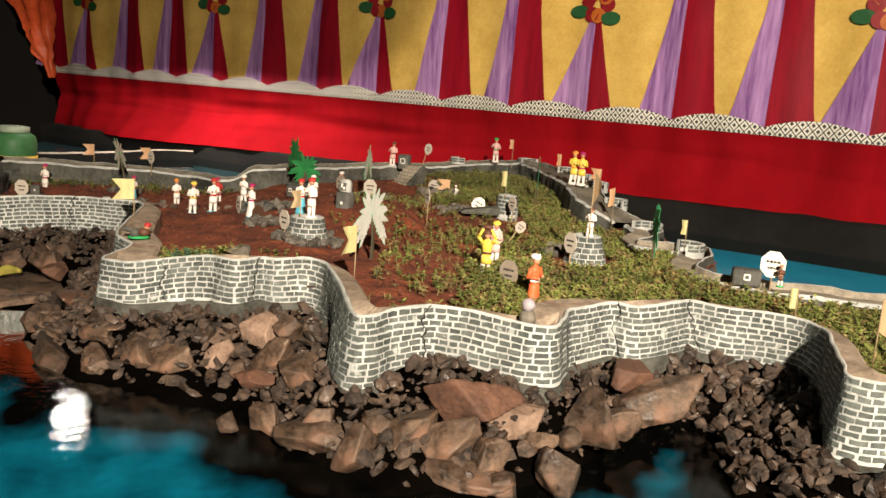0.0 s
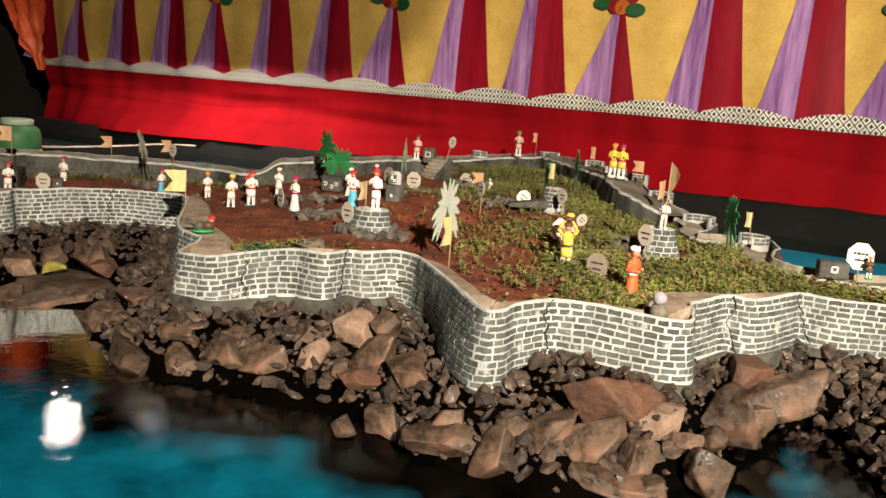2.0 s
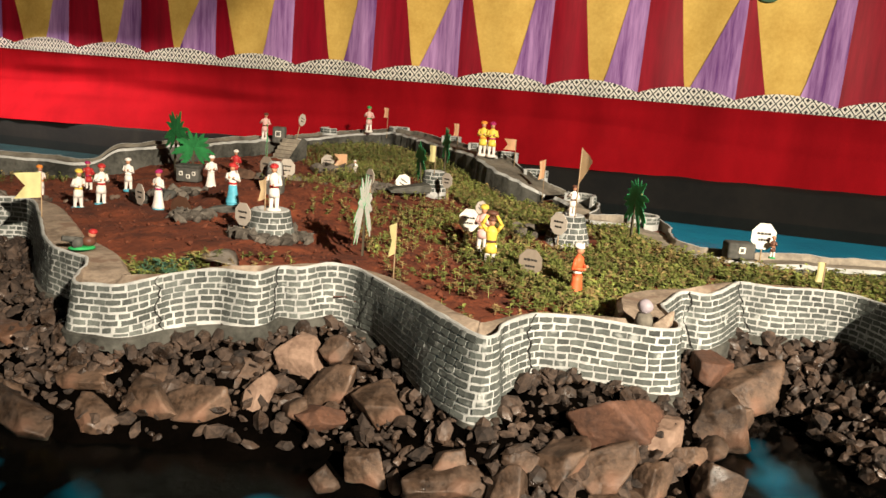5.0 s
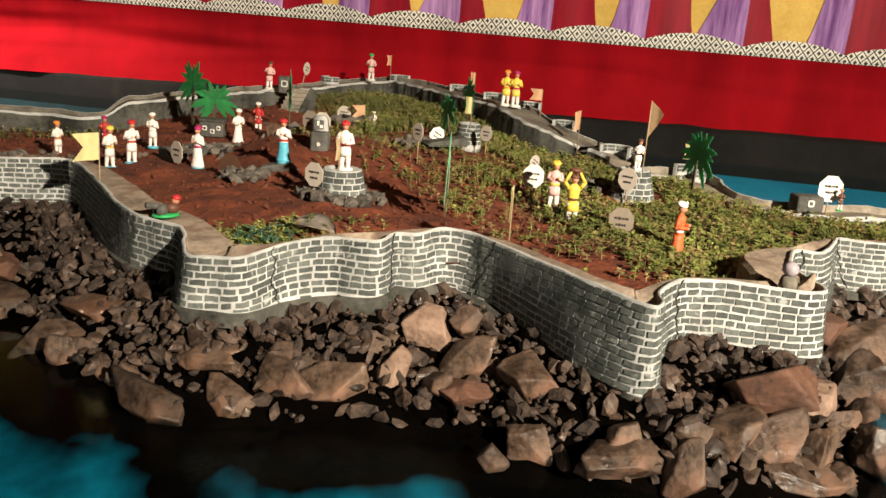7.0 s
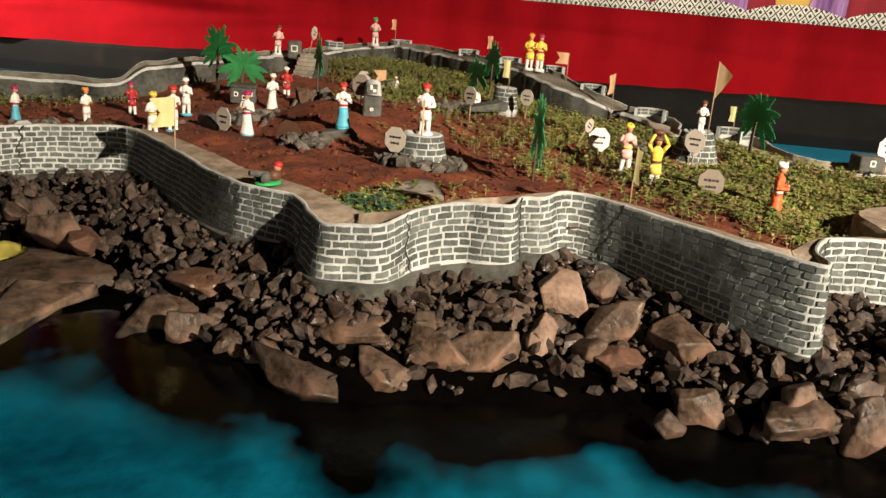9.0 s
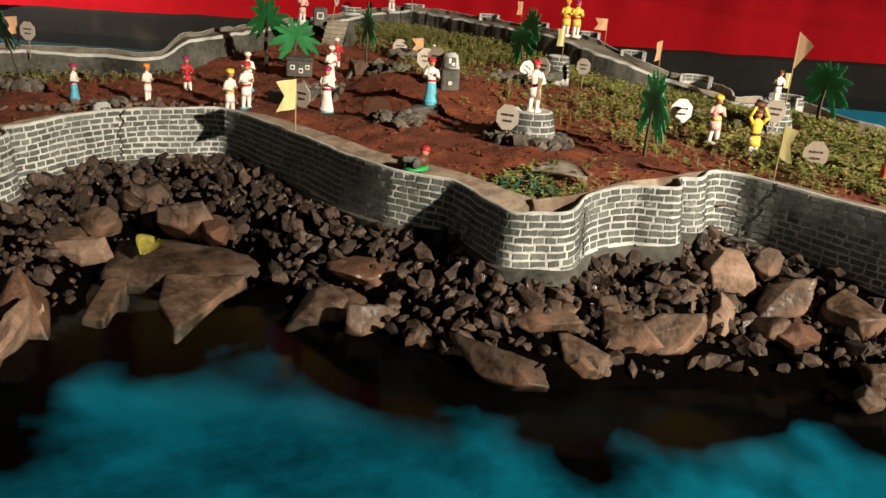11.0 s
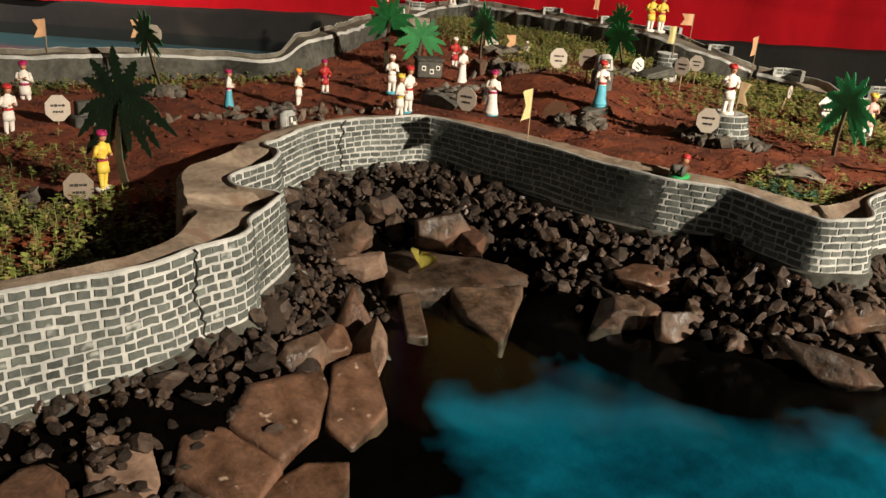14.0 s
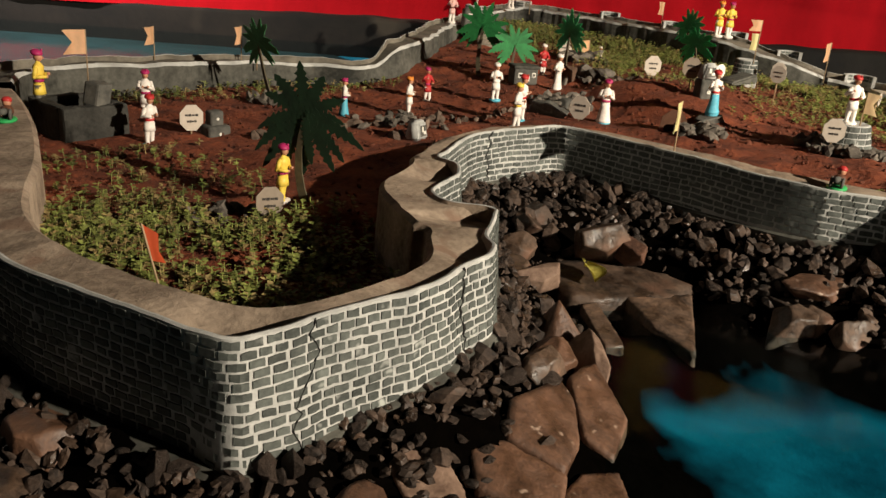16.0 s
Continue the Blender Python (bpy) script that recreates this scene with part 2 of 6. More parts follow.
def band_material():
    """White border print: black lattice with a small diamond in each cell."""
    m, nt, b = nodes_of("diamond_border_print")
    uv = nt.nodes.new("ShaderNodeUVMap")
    sep = nt.nodes.new("ShaderNodeSeparateXYZ")
    nt.links.new(uv.outputs[0], sep.inputs[0])

    def math_node(op, a, c=None):
        n = nt.nodes.new("ShaderNodeMath")
        n.operation = op
        for i, v in enumerate((a, c)):
            if v is None:
                continue
            if isinstance(v, (int, float)):
                n.inputs[i].default_value = v
            else:
                nt.links.new(v, n.inputs[i])
        return n.outputs[0]

    u, v = math_node("MULTIPLY", sep.outputs[0], 20.0), math_node("MULTIPLY", sep.outputs[1], 17.0)
    p, q = math_node("FRACT", math_node("ADD", u, v)), math_node("FRACT", math_node("SUBTRACT", u, v))
    dp, dq = (math_node("ABSOLUTE", math_node("SUBTRACT", k, 0.5)) for k in (p, q))
    far = math_node("MAXIMUM", dp, dq)
    line = math_node("GREATER_THAN", far, 0.43)
    dot = math_node("LESS_THAN", far, 0.20)
    mix = nt.nodes.new("ShaderNodeMix")
    mix.data_type = "RGBA"
    nt.links.new(math_node("MAXIMUM", line, dot), mix.inputs[0])
    mix.inputs[6].default_value, mix.inputs[7].default_value = (0.66, 0.62, 0.54, 1), (0.03, 0.03, 0.03, 1)
    nt.links.new(mix.outputs[2], b.inputs["Base Color"])
    b.inputs["Roughness"].default_value = 0.85
    return m


BAND = band_material()


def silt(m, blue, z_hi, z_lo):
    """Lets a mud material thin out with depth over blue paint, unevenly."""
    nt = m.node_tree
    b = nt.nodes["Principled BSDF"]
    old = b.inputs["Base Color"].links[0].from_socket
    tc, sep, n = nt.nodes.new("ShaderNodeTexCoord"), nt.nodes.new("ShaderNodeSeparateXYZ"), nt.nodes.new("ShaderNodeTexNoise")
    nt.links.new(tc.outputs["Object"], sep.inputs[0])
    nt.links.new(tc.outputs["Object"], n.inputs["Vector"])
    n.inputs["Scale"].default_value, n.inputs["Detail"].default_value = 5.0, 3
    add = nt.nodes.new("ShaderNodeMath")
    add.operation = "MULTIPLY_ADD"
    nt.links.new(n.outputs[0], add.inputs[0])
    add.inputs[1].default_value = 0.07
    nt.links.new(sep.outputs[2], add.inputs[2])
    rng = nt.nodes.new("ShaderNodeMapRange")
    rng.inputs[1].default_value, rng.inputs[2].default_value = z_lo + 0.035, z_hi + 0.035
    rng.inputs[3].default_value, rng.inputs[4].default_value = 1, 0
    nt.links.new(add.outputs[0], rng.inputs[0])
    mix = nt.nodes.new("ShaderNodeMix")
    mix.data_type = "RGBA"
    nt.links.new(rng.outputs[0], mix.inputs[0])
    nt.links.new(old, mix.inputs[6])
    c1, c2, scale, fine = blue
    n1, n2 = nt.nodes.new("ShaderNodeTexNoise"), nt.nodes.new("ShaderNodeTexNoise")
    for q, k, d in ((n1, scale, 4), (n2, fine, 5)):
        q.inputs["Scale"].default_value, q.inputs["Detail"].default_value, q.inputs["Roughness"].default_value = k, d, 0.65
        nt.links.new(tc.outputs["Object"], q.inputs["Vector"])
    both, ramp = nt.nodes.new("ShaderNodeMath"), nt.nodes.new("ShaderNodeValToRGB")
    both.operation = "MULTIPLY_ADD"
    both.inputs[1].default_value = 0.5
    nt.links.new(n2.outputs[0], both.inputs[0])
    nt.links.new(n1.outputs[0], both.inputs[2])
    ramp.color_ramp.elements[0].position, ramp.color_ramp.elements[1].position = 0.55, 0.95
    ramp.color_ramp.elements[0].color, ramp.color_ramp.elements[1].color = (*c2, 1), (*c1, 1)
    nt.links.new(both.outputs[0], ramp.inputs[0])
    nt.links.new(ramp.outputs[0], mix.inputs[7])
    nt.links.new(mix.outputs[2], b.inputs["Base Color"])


# the shade-black mud colour fades into the blue bed under water
silt(SHADED_MUD, (*BED_BLUES, 2.2, 9), -0.004, -0.026)


# ---- mesh helpers ----
def mesh_object(name, verts, faces, material, smooth=False, slots=None):
    me = bpy.data.meshes.new(name)
    me.from_pydata(verts, [], faces)
    for m in (material if isinstance(material, (list, tuple)) else (material,)):
        me.materials.append(m)
    if slots is not None:
        me.polygons.foreach_set("material_index", slots)
    if smooth:
        me.polygons.foreach_set("use_smooth", [True] * len(me.polygons))
    me.update()
    return new(name, me)


def part(name, bm, material, parent, label="", smooth=False):
    """Links a bmesh as one mesh object under a thing or a part (or at top level)."""
    me = bpy.data.meshes.new(name)
    bm.to_mesh(me)
    bm.free()
    for m in (material if isinstance(material, (list, tuple)) else (material,)):
        me.materials.append(m)
    if smooth:
        me.polygons.foreach_set("use_smooth", [True] * len(me.polygons))
    ob = new(name, me)
    ob.parent = parent
    return tagged(ob, label)


def empty(name, m, label, category, group=""):
    ob = new(name)
    ob.empty_display_size = 0.02
    ob.matrix_world = m
    return tagged(ob, label, category, group)


def box(bm, sx, sy, sz, m=None, bevel=0.0, slot=0):
    made = bmesh.ops.create_cube(bm, size=1, matrix=(m or Matrix()) @ Matrix.Diagonal((sx, sy, sz, 1)))["verts"]
    faces = {f for v in made for f in v.link_faces}
    if bevel:
        edges = list({e for v in made for e in v.link_edges})
        res = bmesh.ops.bevel(bm, geom=edges, offset=bevel, segments=2, affect="EDGES", profile=0.6)
        faces = {f for f in faces if f.is_valid} | set(res["faces"])
    for f in faces:
        f.material_index = slot
    return bm


def rod(bm, a, b, r1, r2=None, seg=8, slot=0):
    a, b = Vector(a), Vector(b)
    turn = (b - a).to_track_quat("Z", "Y").to_matrix().to_4x4()
    res = bmesh.ops.create_cone(bm, cap_ends=True, segments=seg, radius1=r1, radius2=r1 if r2 is None else r2, depth=(b - a).length,
                                matrix=Matrix.Translation((a + b) / 2) @ turn)
    for f in {f for v in res["verts"] for f in v.link_faces}:
        f.material_index, f.smooth = slot, True
    return bm


def ball(bm, c, r, squash=(1, 1, 1), seg=10, slot=0):
    res = bmesh.ops.create_uvsphere(bm, u_segments=seg, v_segments=max(5, seg // 2 + 1), radius=r, matrix=Matrix.Translation(c) @ Matrix.Diagonal((*squash, 1)))
    for f in {f for v in res["verts"] for f in v.link_faces}:
        f.material_index, f.smooth = slot, True
    return bm


def lathe(bm, rows, seg=12, squash=0.8, slot=0):
    """Rows of (radius, z)."""
    rings = [[bm.verts.new((r * math.cos(2 * math.pi * i / seg), squash * r * math.sin(2 * math.pi * i / seg), z)) for i in range(seg)] for r, z in rows]
    made = []
    for lo, hi in zip(rings, rings[1:]):
        for i in range(seg):
            made.append(bm.faces.new((lo[i], lo[(i + 1) % seg], hi[(i + 1) % seg], hi[i])))
    made += [bm.faces.new(rings[0][::-1]), bm.faces.new(rings[-1])]
    for f in made:
        f.material_index, f.smooth = slot, True
    return bm


def plate(bm, outline, thick, slot=0):
    """A flat card in the xz plane, extruded along y."""
    lo = [bm.verts.new((x, -thick / 2, z)) for x, z in outline]
    hi = [bm.verts.new((x, thick / 2, z)) for x, z in outline]
    made = [bm.faces.new(lo), bm.faces.new(hi[::-1])]
    n = len(lo)
    made += [bm.faces.new((lo[i], hi[i], hi[(i + 1) % n], lo[(i + 1) % n])) for i in range(n)]
    for f in made:
        f.material_index = slot
    return bm


# ---- plan of the fort ----
FRONT_LEFT = [(-2.2, 3.75), (-2.22, 3.5), (-2.25, 3.33), (-2.29, 3.1), (-2.36, 2.88), (-2.385, 2.73), (-2.362, 2.595), (-2.30, 2.445), (-2.245, 2.33), (-2.218, 2.285), (-2.20, 2.264), (-2.175, 2.26), (-2.11, 2.267),
              (-2.014, 2.277), (-1.94, 2.284), (-1.855, 2.315), (-1.77, 2.345), (-1.735, 2.375), (-1.715, 2.42), (-1.645, 2.483), (-1.622, 2.512), (-1.65, 2.548), (-1.672, 2.59), (-1.66, 2.645), (-1.625, 2.668),
              (-1.55, 2.71), (-1.512, 2.76), (-1.515, 2.82), (-1.45, 2.87), (-1.32, 2.955), (-1.24, 2.968), (-1.12, 2.972), (-1.045, 2.968), (-1.008, 2.91), (-0.975, 2.75), (-0.945, 2.59), (-0.92, 2.46)]
FRONT_RIGHT = [(-0.895, 2.375), (-0.872, 2.335), (-0.835, 2.288), (-0.808, 2.245), (-0.805, 2.188), (-0.813, 2.13), (-0.816, 2.085), (-0.803, 2.048), (-0.762, 2.025), (-0.715, 2.008), (-0.657, 2.046),
               (-0.606, 2.066), (-0.535, 2.055), (-0.48, 2.006), (-0.448, 2.018), (-0.415, 2.056), (-0.374, 2.046), (-0.32, 2.07), (-0.275, 2.055), (-0.245, 2.005), (-0.205, 1.88), (-0.17, 1.72),
               (-0.15, 1.63), (-0.13, 1.594), (-0.105, 1.604), (-0.068, 1.662), (0.008, 1.71), (0.08, 1.696), (0.16, 1.648), (0.215, 1.622), (0.262, 1.624), (0.288, 1.69), (0.31, 1.77),
               (0.375, 1.835), (0.428, 1.878), (0.48, 1.858), (0.575, 1.925), (0.634, 1.962), (0.71, 1.918), (0.785, 1.898), (0.85, 1.855), (0.858, 1.77), (0.805, 1.585), (0.762, 1.465), (0.775, 1.43),
               (0.83, 1.415), (1.0, 1.45), (1.3, 1.42), (1.75, 1.5)]
FRONT_TOP = [(-2.5, 0.272), (-1.7, 0.273), (-1.25, 0.282), (-0.9, 0.277), (-0.8, 0.273), (-0.65, 0.284), (-0.5, 0.304), (-0.3, 0.309), (-0.2, 0.300), (-0.1, 0.298), (0.0, 0.302), (0.65, 0.302), (0.9, 0.30)]
POND_WALL = [(1.75, 2.3, 0.28), (1.3, 2.33, 0.28), (1.1, 2.37, 0.285), (0.9, 2.42, 0.285), (0.82, 2.5, 0.285), (0.84, 2.6, 0.285), (0.94, 2.78, 0.285), (0.95, 2.9, 0.29),
             (0.84, 2.95, 0.29), (0.73, 2.94, 0.29), (0.80, 3.03, 0.295), (0.88, 3.2, 0.30), (0.84, 3.38, 0.31)]
REAR_WALL = [(0.84, 3.38, 0.31), (0.76, 3.45, 0.34), (0.72, 3.6, 0.375), (0.72, 3.8, 0.40), (0.70, 4.2, 0.40), (0.66, 4.6, 0.40), (0.60, 4.85, 0.405), (0.45, 4.95, 0.40),
             (0.15, 4.83, 0.38), (-0.1, 4.66, 0.36), (-0.3, 4.55, 0.355), (-0.52, 4.35, 0.35), (-0.72, 4.15, 0.345), (-0.88, 4.05, 0.33), (-0.97, 4.02, 0.275),
             (-1.2, 4.13, 0.275), (-1.45, 4.14, 0.28), (-1.7, 4.12, 0.28), (-2.0, 4.1, 0.28), (-2.17, 3.95, 0.28), (-2.2, 3.75, 0.28)]


def spline(points, step=0.01):
    """Catmull-Rom through the points, at even steps."""
    p = np.array(points, float)
    p = np.vstack([2 * p[0] - p[1], p, 2 * p[-1] - p[-2]])
    out = []
    for i in range(1, len(p) - 2):
        n = max(2, int(np.linalg.norm(p[i + 1] - p[i]) / 0.004))
        for k in range(n):
            t = k / n
            out.append(0.5 * (2 * p[i] + (p[i + 1] - p[i - 1]) * t + (2 * p[i - 1] - 5 * p[i] + 4 * p[i + 1] - p[i + 2]) * t * t
                              + (3 * p[i] - p[i - 1] - 3 * p[i + 1] + p[i + 2]) * t ** 3))
    out = np.array(out + [p[-2]])
    run = np.r_[0, np.cumsum(np.linalg.norm(np.diff(out[:, :2], axis=0), axis=1))]
    u = np.arange(0, run[-1], step)
    return np.stack([np.interp(u, run, out[:, k]) for k in range(p.shape[1])], 1), u


def smoothed(p, window):
    k = max(1, window // 2)
    pad = np.vstack([np.repeat(p[:1], k, 0), p, np.repeat(p[-1:], k, 0)])
    c = np.cumsum(np.vstack([np.zeros((1, p.shape[1])), pad]), 0)
    return (c[2 * k + 1:] - c[:-2 * k - 1]) / (2 * k + 1)


def normals_of(p):
    d = np.gradient(p[:, :2], axis=0)
    d /= np.linalg.norm(d, axis=1)[:, None] + 1e-9
    return np.stack([d[:, 1], -d[:, 0]], 1)  # to the right of the way: outwards


front, front_u = spline(FRONT_LEFT + FRONT_RIGHT)
bulge = np.array([0.006 * noise.noise(Vector((u * 9.0, 0.3, 0))) + 0.005 * noise.noise(Vector((u * 21.0, 5.3, 0))) for u in front_u])
bulge *= np.where((front[:, 0] < -2.19) | ((front[:, 0] < -0.12) & (front[:, 0] > -0.25)) | ((front[:, 0] < -0.885) & (front[:, 0] > -1.075) & (front[:, 1] > 2.33)), 0.25, 1.0)
front = front + np.stack([np.gradient(front[:, 1]), -np.gradient(front[:, 0])], 1) / 0.01 * bulge[:, None]
pond, _ = spline(POND_WALL)
rear, _ = spline(REAR_WALL)
outline = np.vstack([front[:, :2], pond[:, :2], rear[:, :2]])


def inside(x, y, poly):
    """Even-odd test for arrays of points."""
    res = np.zeros(x.shape, bool)
    a, b = poly, np.roll(poly, -1, 0)
    for (x1, y1), (x2, y2) in zip(a, b):
        if y1 == y2:
            continue
        res ^= ((y1 > y) != (y2 > y)) & (x < (x2 - x1) * (y - y1) / (y2 - y1) + x1)
    return res


def soil(x, y):
    """Height of the courtyard's ground."""
    z = 0.25 + 0.062 * np.minimum(0, x + 0.45) - 0.04 * np.clip(2.35 - y, 0, 0.6) + 0.025 * np.clip(y - 3.0, 0, 1.6) * np.clip(x + 1.0, 0, 1.2)
    z = z + 0.012 * np.sin(5.1 * x + 1.3) * np.sin(4.3 * y) + 0.006 * np.sin(13 * x + 2 * y) * np.cos(11 * y - 3 * x)
    z = z + 0.060 * np.exp(-((x + 0.30) / 0.24) ** 4 - ((y - 3.20) / 0.25) ** 4) - 0.022 * np.exp(-((x + 1.08) / 0.28) ** 4 - ((y - 3.5) / 0.4) ** 4)
    return np.maximum(z, 0.15) - 0.035 * np.clip((2.82 - y) / 0.15, 0, 1) * np.clip((-1.5 - x) / 0.15, 0, 1)


def wall(name, line, top, foot, width, brick_to, label, lip=0.012, lip_high=0.012, window=26, rough=0.0, lean=None, hollow=None):
    """A wall along a line: outer face (whitewashed down to brick_to, cement below), a lip, the walk and the inner face."""
    n = len(line)
    p, out = line[:, :2], normals_of(smoothed(line, 5))
    inner = smoothed(p, window) - normals_of(smoothed(line, window)) * np.broadcast_to(width, (n,))[:, None]
    back = inner - p
    back /= np.linalg.norm(back, axis=1)[:, None]
    jit = np.array([noise.noise(Vector((q[0] * 9, q[1] * 9, 3))) for q in p])
    jit2 = np.array([noise.noise(Vector((q[0] * 30, q[1] * 30, 7))) for q in p])
    top = top + 0.004 * jit + 0.0015 * jit2
    z1 = np.broadcast_to(brick_to, (n,))
    rows = []
    low = np.full(n, foot)
    bat = out * 0.012
    rows.append(np.c_[p + bat * 1.6, low])
    rows.append(np.c_[p + bat * 1.1 + out * 0.006, z1 - 0.004])
    for h, b in ((0, 1.0), (0.25, 0.7), (0.5, 0.4), (0.75, 0.2), (1, 0.0)):
        d = (1 - h) * (top - z1)
        rows.append(np.c_[p + bat * b + (out * (lean * d - hollow * d * d)[:, None] if lean is not None else 0), z1 + h * (top - z1)])
    rows.append(np.c_[p + back * 0.003, top + 0.002])
    rows.append(np.c_[p + back * lip, top + 0.001])
    pit = np.clip(1.1 * ((p - smoothed(p, window)) * out).sum(1), 0, 0.022)
    rows.append(np.c_[p + back * (lip + 0.004), top - lip_high - pit])
    rows.append(np.c_[p * 0.5 + inner * 0.5, top - lip_high * 0.8 + 0.004 * jit - 0.8 * pit])
    rows.append(np.c_[inner - back * 0.009, top - lip_high * 0.7])
    rows.append(np.c_[inner, top - lip_high - 0.006])
    rows.append(np.c_[inner + back * 0.008, np.full(n, foot)])
    if rough:
        inner_mid = (rows[-1] + rows[-2]) / 2
        rows.insert(len(rows) - 1, inner_mid)
        for r in rows[6:]:
            for i in range(n):
                q = Vector((r[i, 0] * 13, r[i, 1] * 13, r[i, 2] * 13))
                k = noise.noise(q) + 0.6 * noise.noise(q * 2.7)
                r[i, :2] += back[i] * rough * k
                r[i, 2] += 0.35 * rough * noise.noise(q * 1.3 + Vector((5, 0, 0)))
    v = np.concatenate(rows)
    f, slots = [], []
    kinds = [0, 0, 1, 1, 1, 1, 1, 1, 2, 2, 2, 2, 2, 0] if not rough else [0, 0, 0, 0, 0, 0, 1, 1, 2, 2, 2, 1, 0, 0]
    for r in range(len(rows) - 1):
        for i in range(n - 1):
            a = r * n + i
            f.append((a, a + 1, a + n + 1, a + n))
            slots.append(kinds[r])
    ob = mesh_object(name, v.tolist(), f, (CEMENT, WHITE_WASH, TOPPING if rough else WALK), True, slots)
    ob.data.set_sharp_from_angle(angle=radians(38))
    return tagged(ob, label, "wall", kind="structure"), top


KNOTS = [(-2.5, 0.10), (-2.2, 0.105), (-1.85, 0.145), (-1.6, 0.152), (-1.25, 0.166), (-0.95, 0.165), (-0.80, 0.178), (-0.62, 0.176), (-0.43, 0.202), (-0.30, 0.195), (-0.20, 0.165), (-0.13, 0.15), (0.02, 0.195), (0.15, 0.188), (0.26, 0.178), (0.40, 0.178), (0.62, 0.185), (1.6, 0.16)]
brick_line = np.interp(front[:, 0], *zip(*KNOTS))
brick_line[(front[:, 0] > 0.5) & (front[:, 1] < 1.6)] = 0.15
front_crest = np.interp(front[:, 0], *zip(*FRONT_TOP))
# the long side of the right bastion leans out and is hollowed towards its foot
long_side = (front[:, 0] > -0.262) & (front[:, 0] < -0.118) & (front[:, 1] < 2.04)
front_lean = np.where(long_side, np.interp(front[:, 0], (-0.25, -0.235, -0.17, -0.118), (0.0, 0.0, 0.32, 0.0)), 0.0)
# the shaded west side overhangs a little
front_lean += np.where((front[:, 0] < -2.195) & (front[:, 1] < 3.0), np.interp(front[:, 0], (-2.24, -2.195), (-0.16, 0.0)), 0.0)
front_hollow = np.where(long_side, np.interp(front[:, 0], (-0.262, -0.235, -0.17, -0.118), (0.0, 1.3, 1.3, 0.0)), 0.0)
front_wall, front_top = wall("wall_front", front, front_crest, 0.02, 0.055 + 0.07 * np.exp(-((front[:, 0] + 1.64) / 0.13) ** 2) + 0.03 * np.clip((-2.1 - front[:, 0]) / 0.15, 0, 1) + 0.05 * np.exp(-((front[:, 0] + 0.86) / 0.13) ** 2) + 0.055 * np.exp(-((front[:, 0] - 0.33) / 0.09) ** 2), brick_line,
                             "wavy fort wall painted with grey bricks and white joints", lip=0.007, lip_high=0.005, lean=front_lean, hollow=front_hollow)
wall("wall_pond", pond, pond[:, 2], 0.02, 0.105, pond[:, 2] - 0.05, "grey cement fort wall beside the blue back pond", lip=0.008, lip_high=0.018, rough=0.008)
rear_wall, _ = wall("wall_rear", rear, rear[:, 2], 0.02, 0.085 + 0.06 * np.clip((rear[:, 0] - 0.45) / 0.15, 0, 1), rear[:, 2] - 0.05, "rough grey cement rear wall of the fort", lip=0.006, lip_high=0.012, rough=0.014)

rear_wall.data.materials[2] = GREY_TOP

# ---- courtyard ground ----
core = np.vstack([smoothed(front[:, :2], 20) - 0.03 * normals_of(front), pond[:, :2], rear[:, :2]])
beds = np.vstack([smoothed(front[:, :2], 26) - 0.062 * normals_of(smoothed(front, 26)), smoothed(pond[:, :2], 26) - 0.112 * normals_of(smoothed(pond, 26)),
                  smoothed(rear[:, :2], 26) - (0.10 + 0.05 * np.clip((rear[:, :1] - 0.45) / 0.15, 0, 1)) * normals_of(smoothed(rear, 26))])
STEP = 0.02
gx, gy = np.meshgrid(np.arange(-2.5, 1.8, STEP), np.arange(1.45, 5.05, STEP))
keep = inside(gx, gy, core)
gz = soil(gx, gy)
bump = np.array([noise.noise(Vector((x * 14, y * 14, 0))) * 0.008 + abs(noise.noise(Vector((x * 33, y * 33, 5)))) * 0.008 for x, y in zip(gx.ravel(), gy.ravel())]).reshape(gx.shape)
idx = np.arange(gx.size).reshape(gx.shape)
quad = keep[:-1, :-1] | keep[1:, :-1] | keep[1:, 1:] | keep[:-1, 1:]
faces = np.stack([idx[:-1, :-1][quad], idx[:-1, 1:][quad], idx[1:, 1:][quad], idx[1:, :-1][quad]], 1)
ground = mesh_object("ground", np.stack([gx, gy, gz + bump], -1).reshape(-1, 3).tolist(), faces.tolist(), SOIL, True)
tagged(ground, "bare reddish brown soil of the fort courtyard", "ground", kind="structure")

# ---- bank, pond bed and water ----
WEST, EAST, SOUTH = -6.0, 6.0, -3.5
WATER_Z = 0.035
SHORE = [(-3.4, 2.9), (-2.75, 2.55), (-2.5, 2.25), (-2.3, 2.05), (-1.95, 2.0), (-1.74, 2.05), (-1.57, 2.24), (-1.48, 2.34), (-1.33, 2.32), (-1.2, 2.31), (-1.08, 2.22),
         (-1.05, 2.1), (-0.97, 2.0), (-0.86, 1.87), (-0.74, 1.81), (-0.62, 1.74), (-0.45, 1.69), (-0.34, 1.63), (-0.22, 1.53), (-0.09, 1.43), (0.0, 1.39), (0.23, 1.48),
         (0.42, 1.68), (0.52, 1.82), (0.6, 1.85), (0.65, 1.77), (0.62, 1.61), (0.62, 1.48), (0.7, 1.36), (0.9, 1.2), (1.5, 1.15), (2.2, 1.15)]
shore, _ = spline(SHORE)
land = np.vstack([shore, [(2.2, 2.4), (-3.4, 4.2)]])


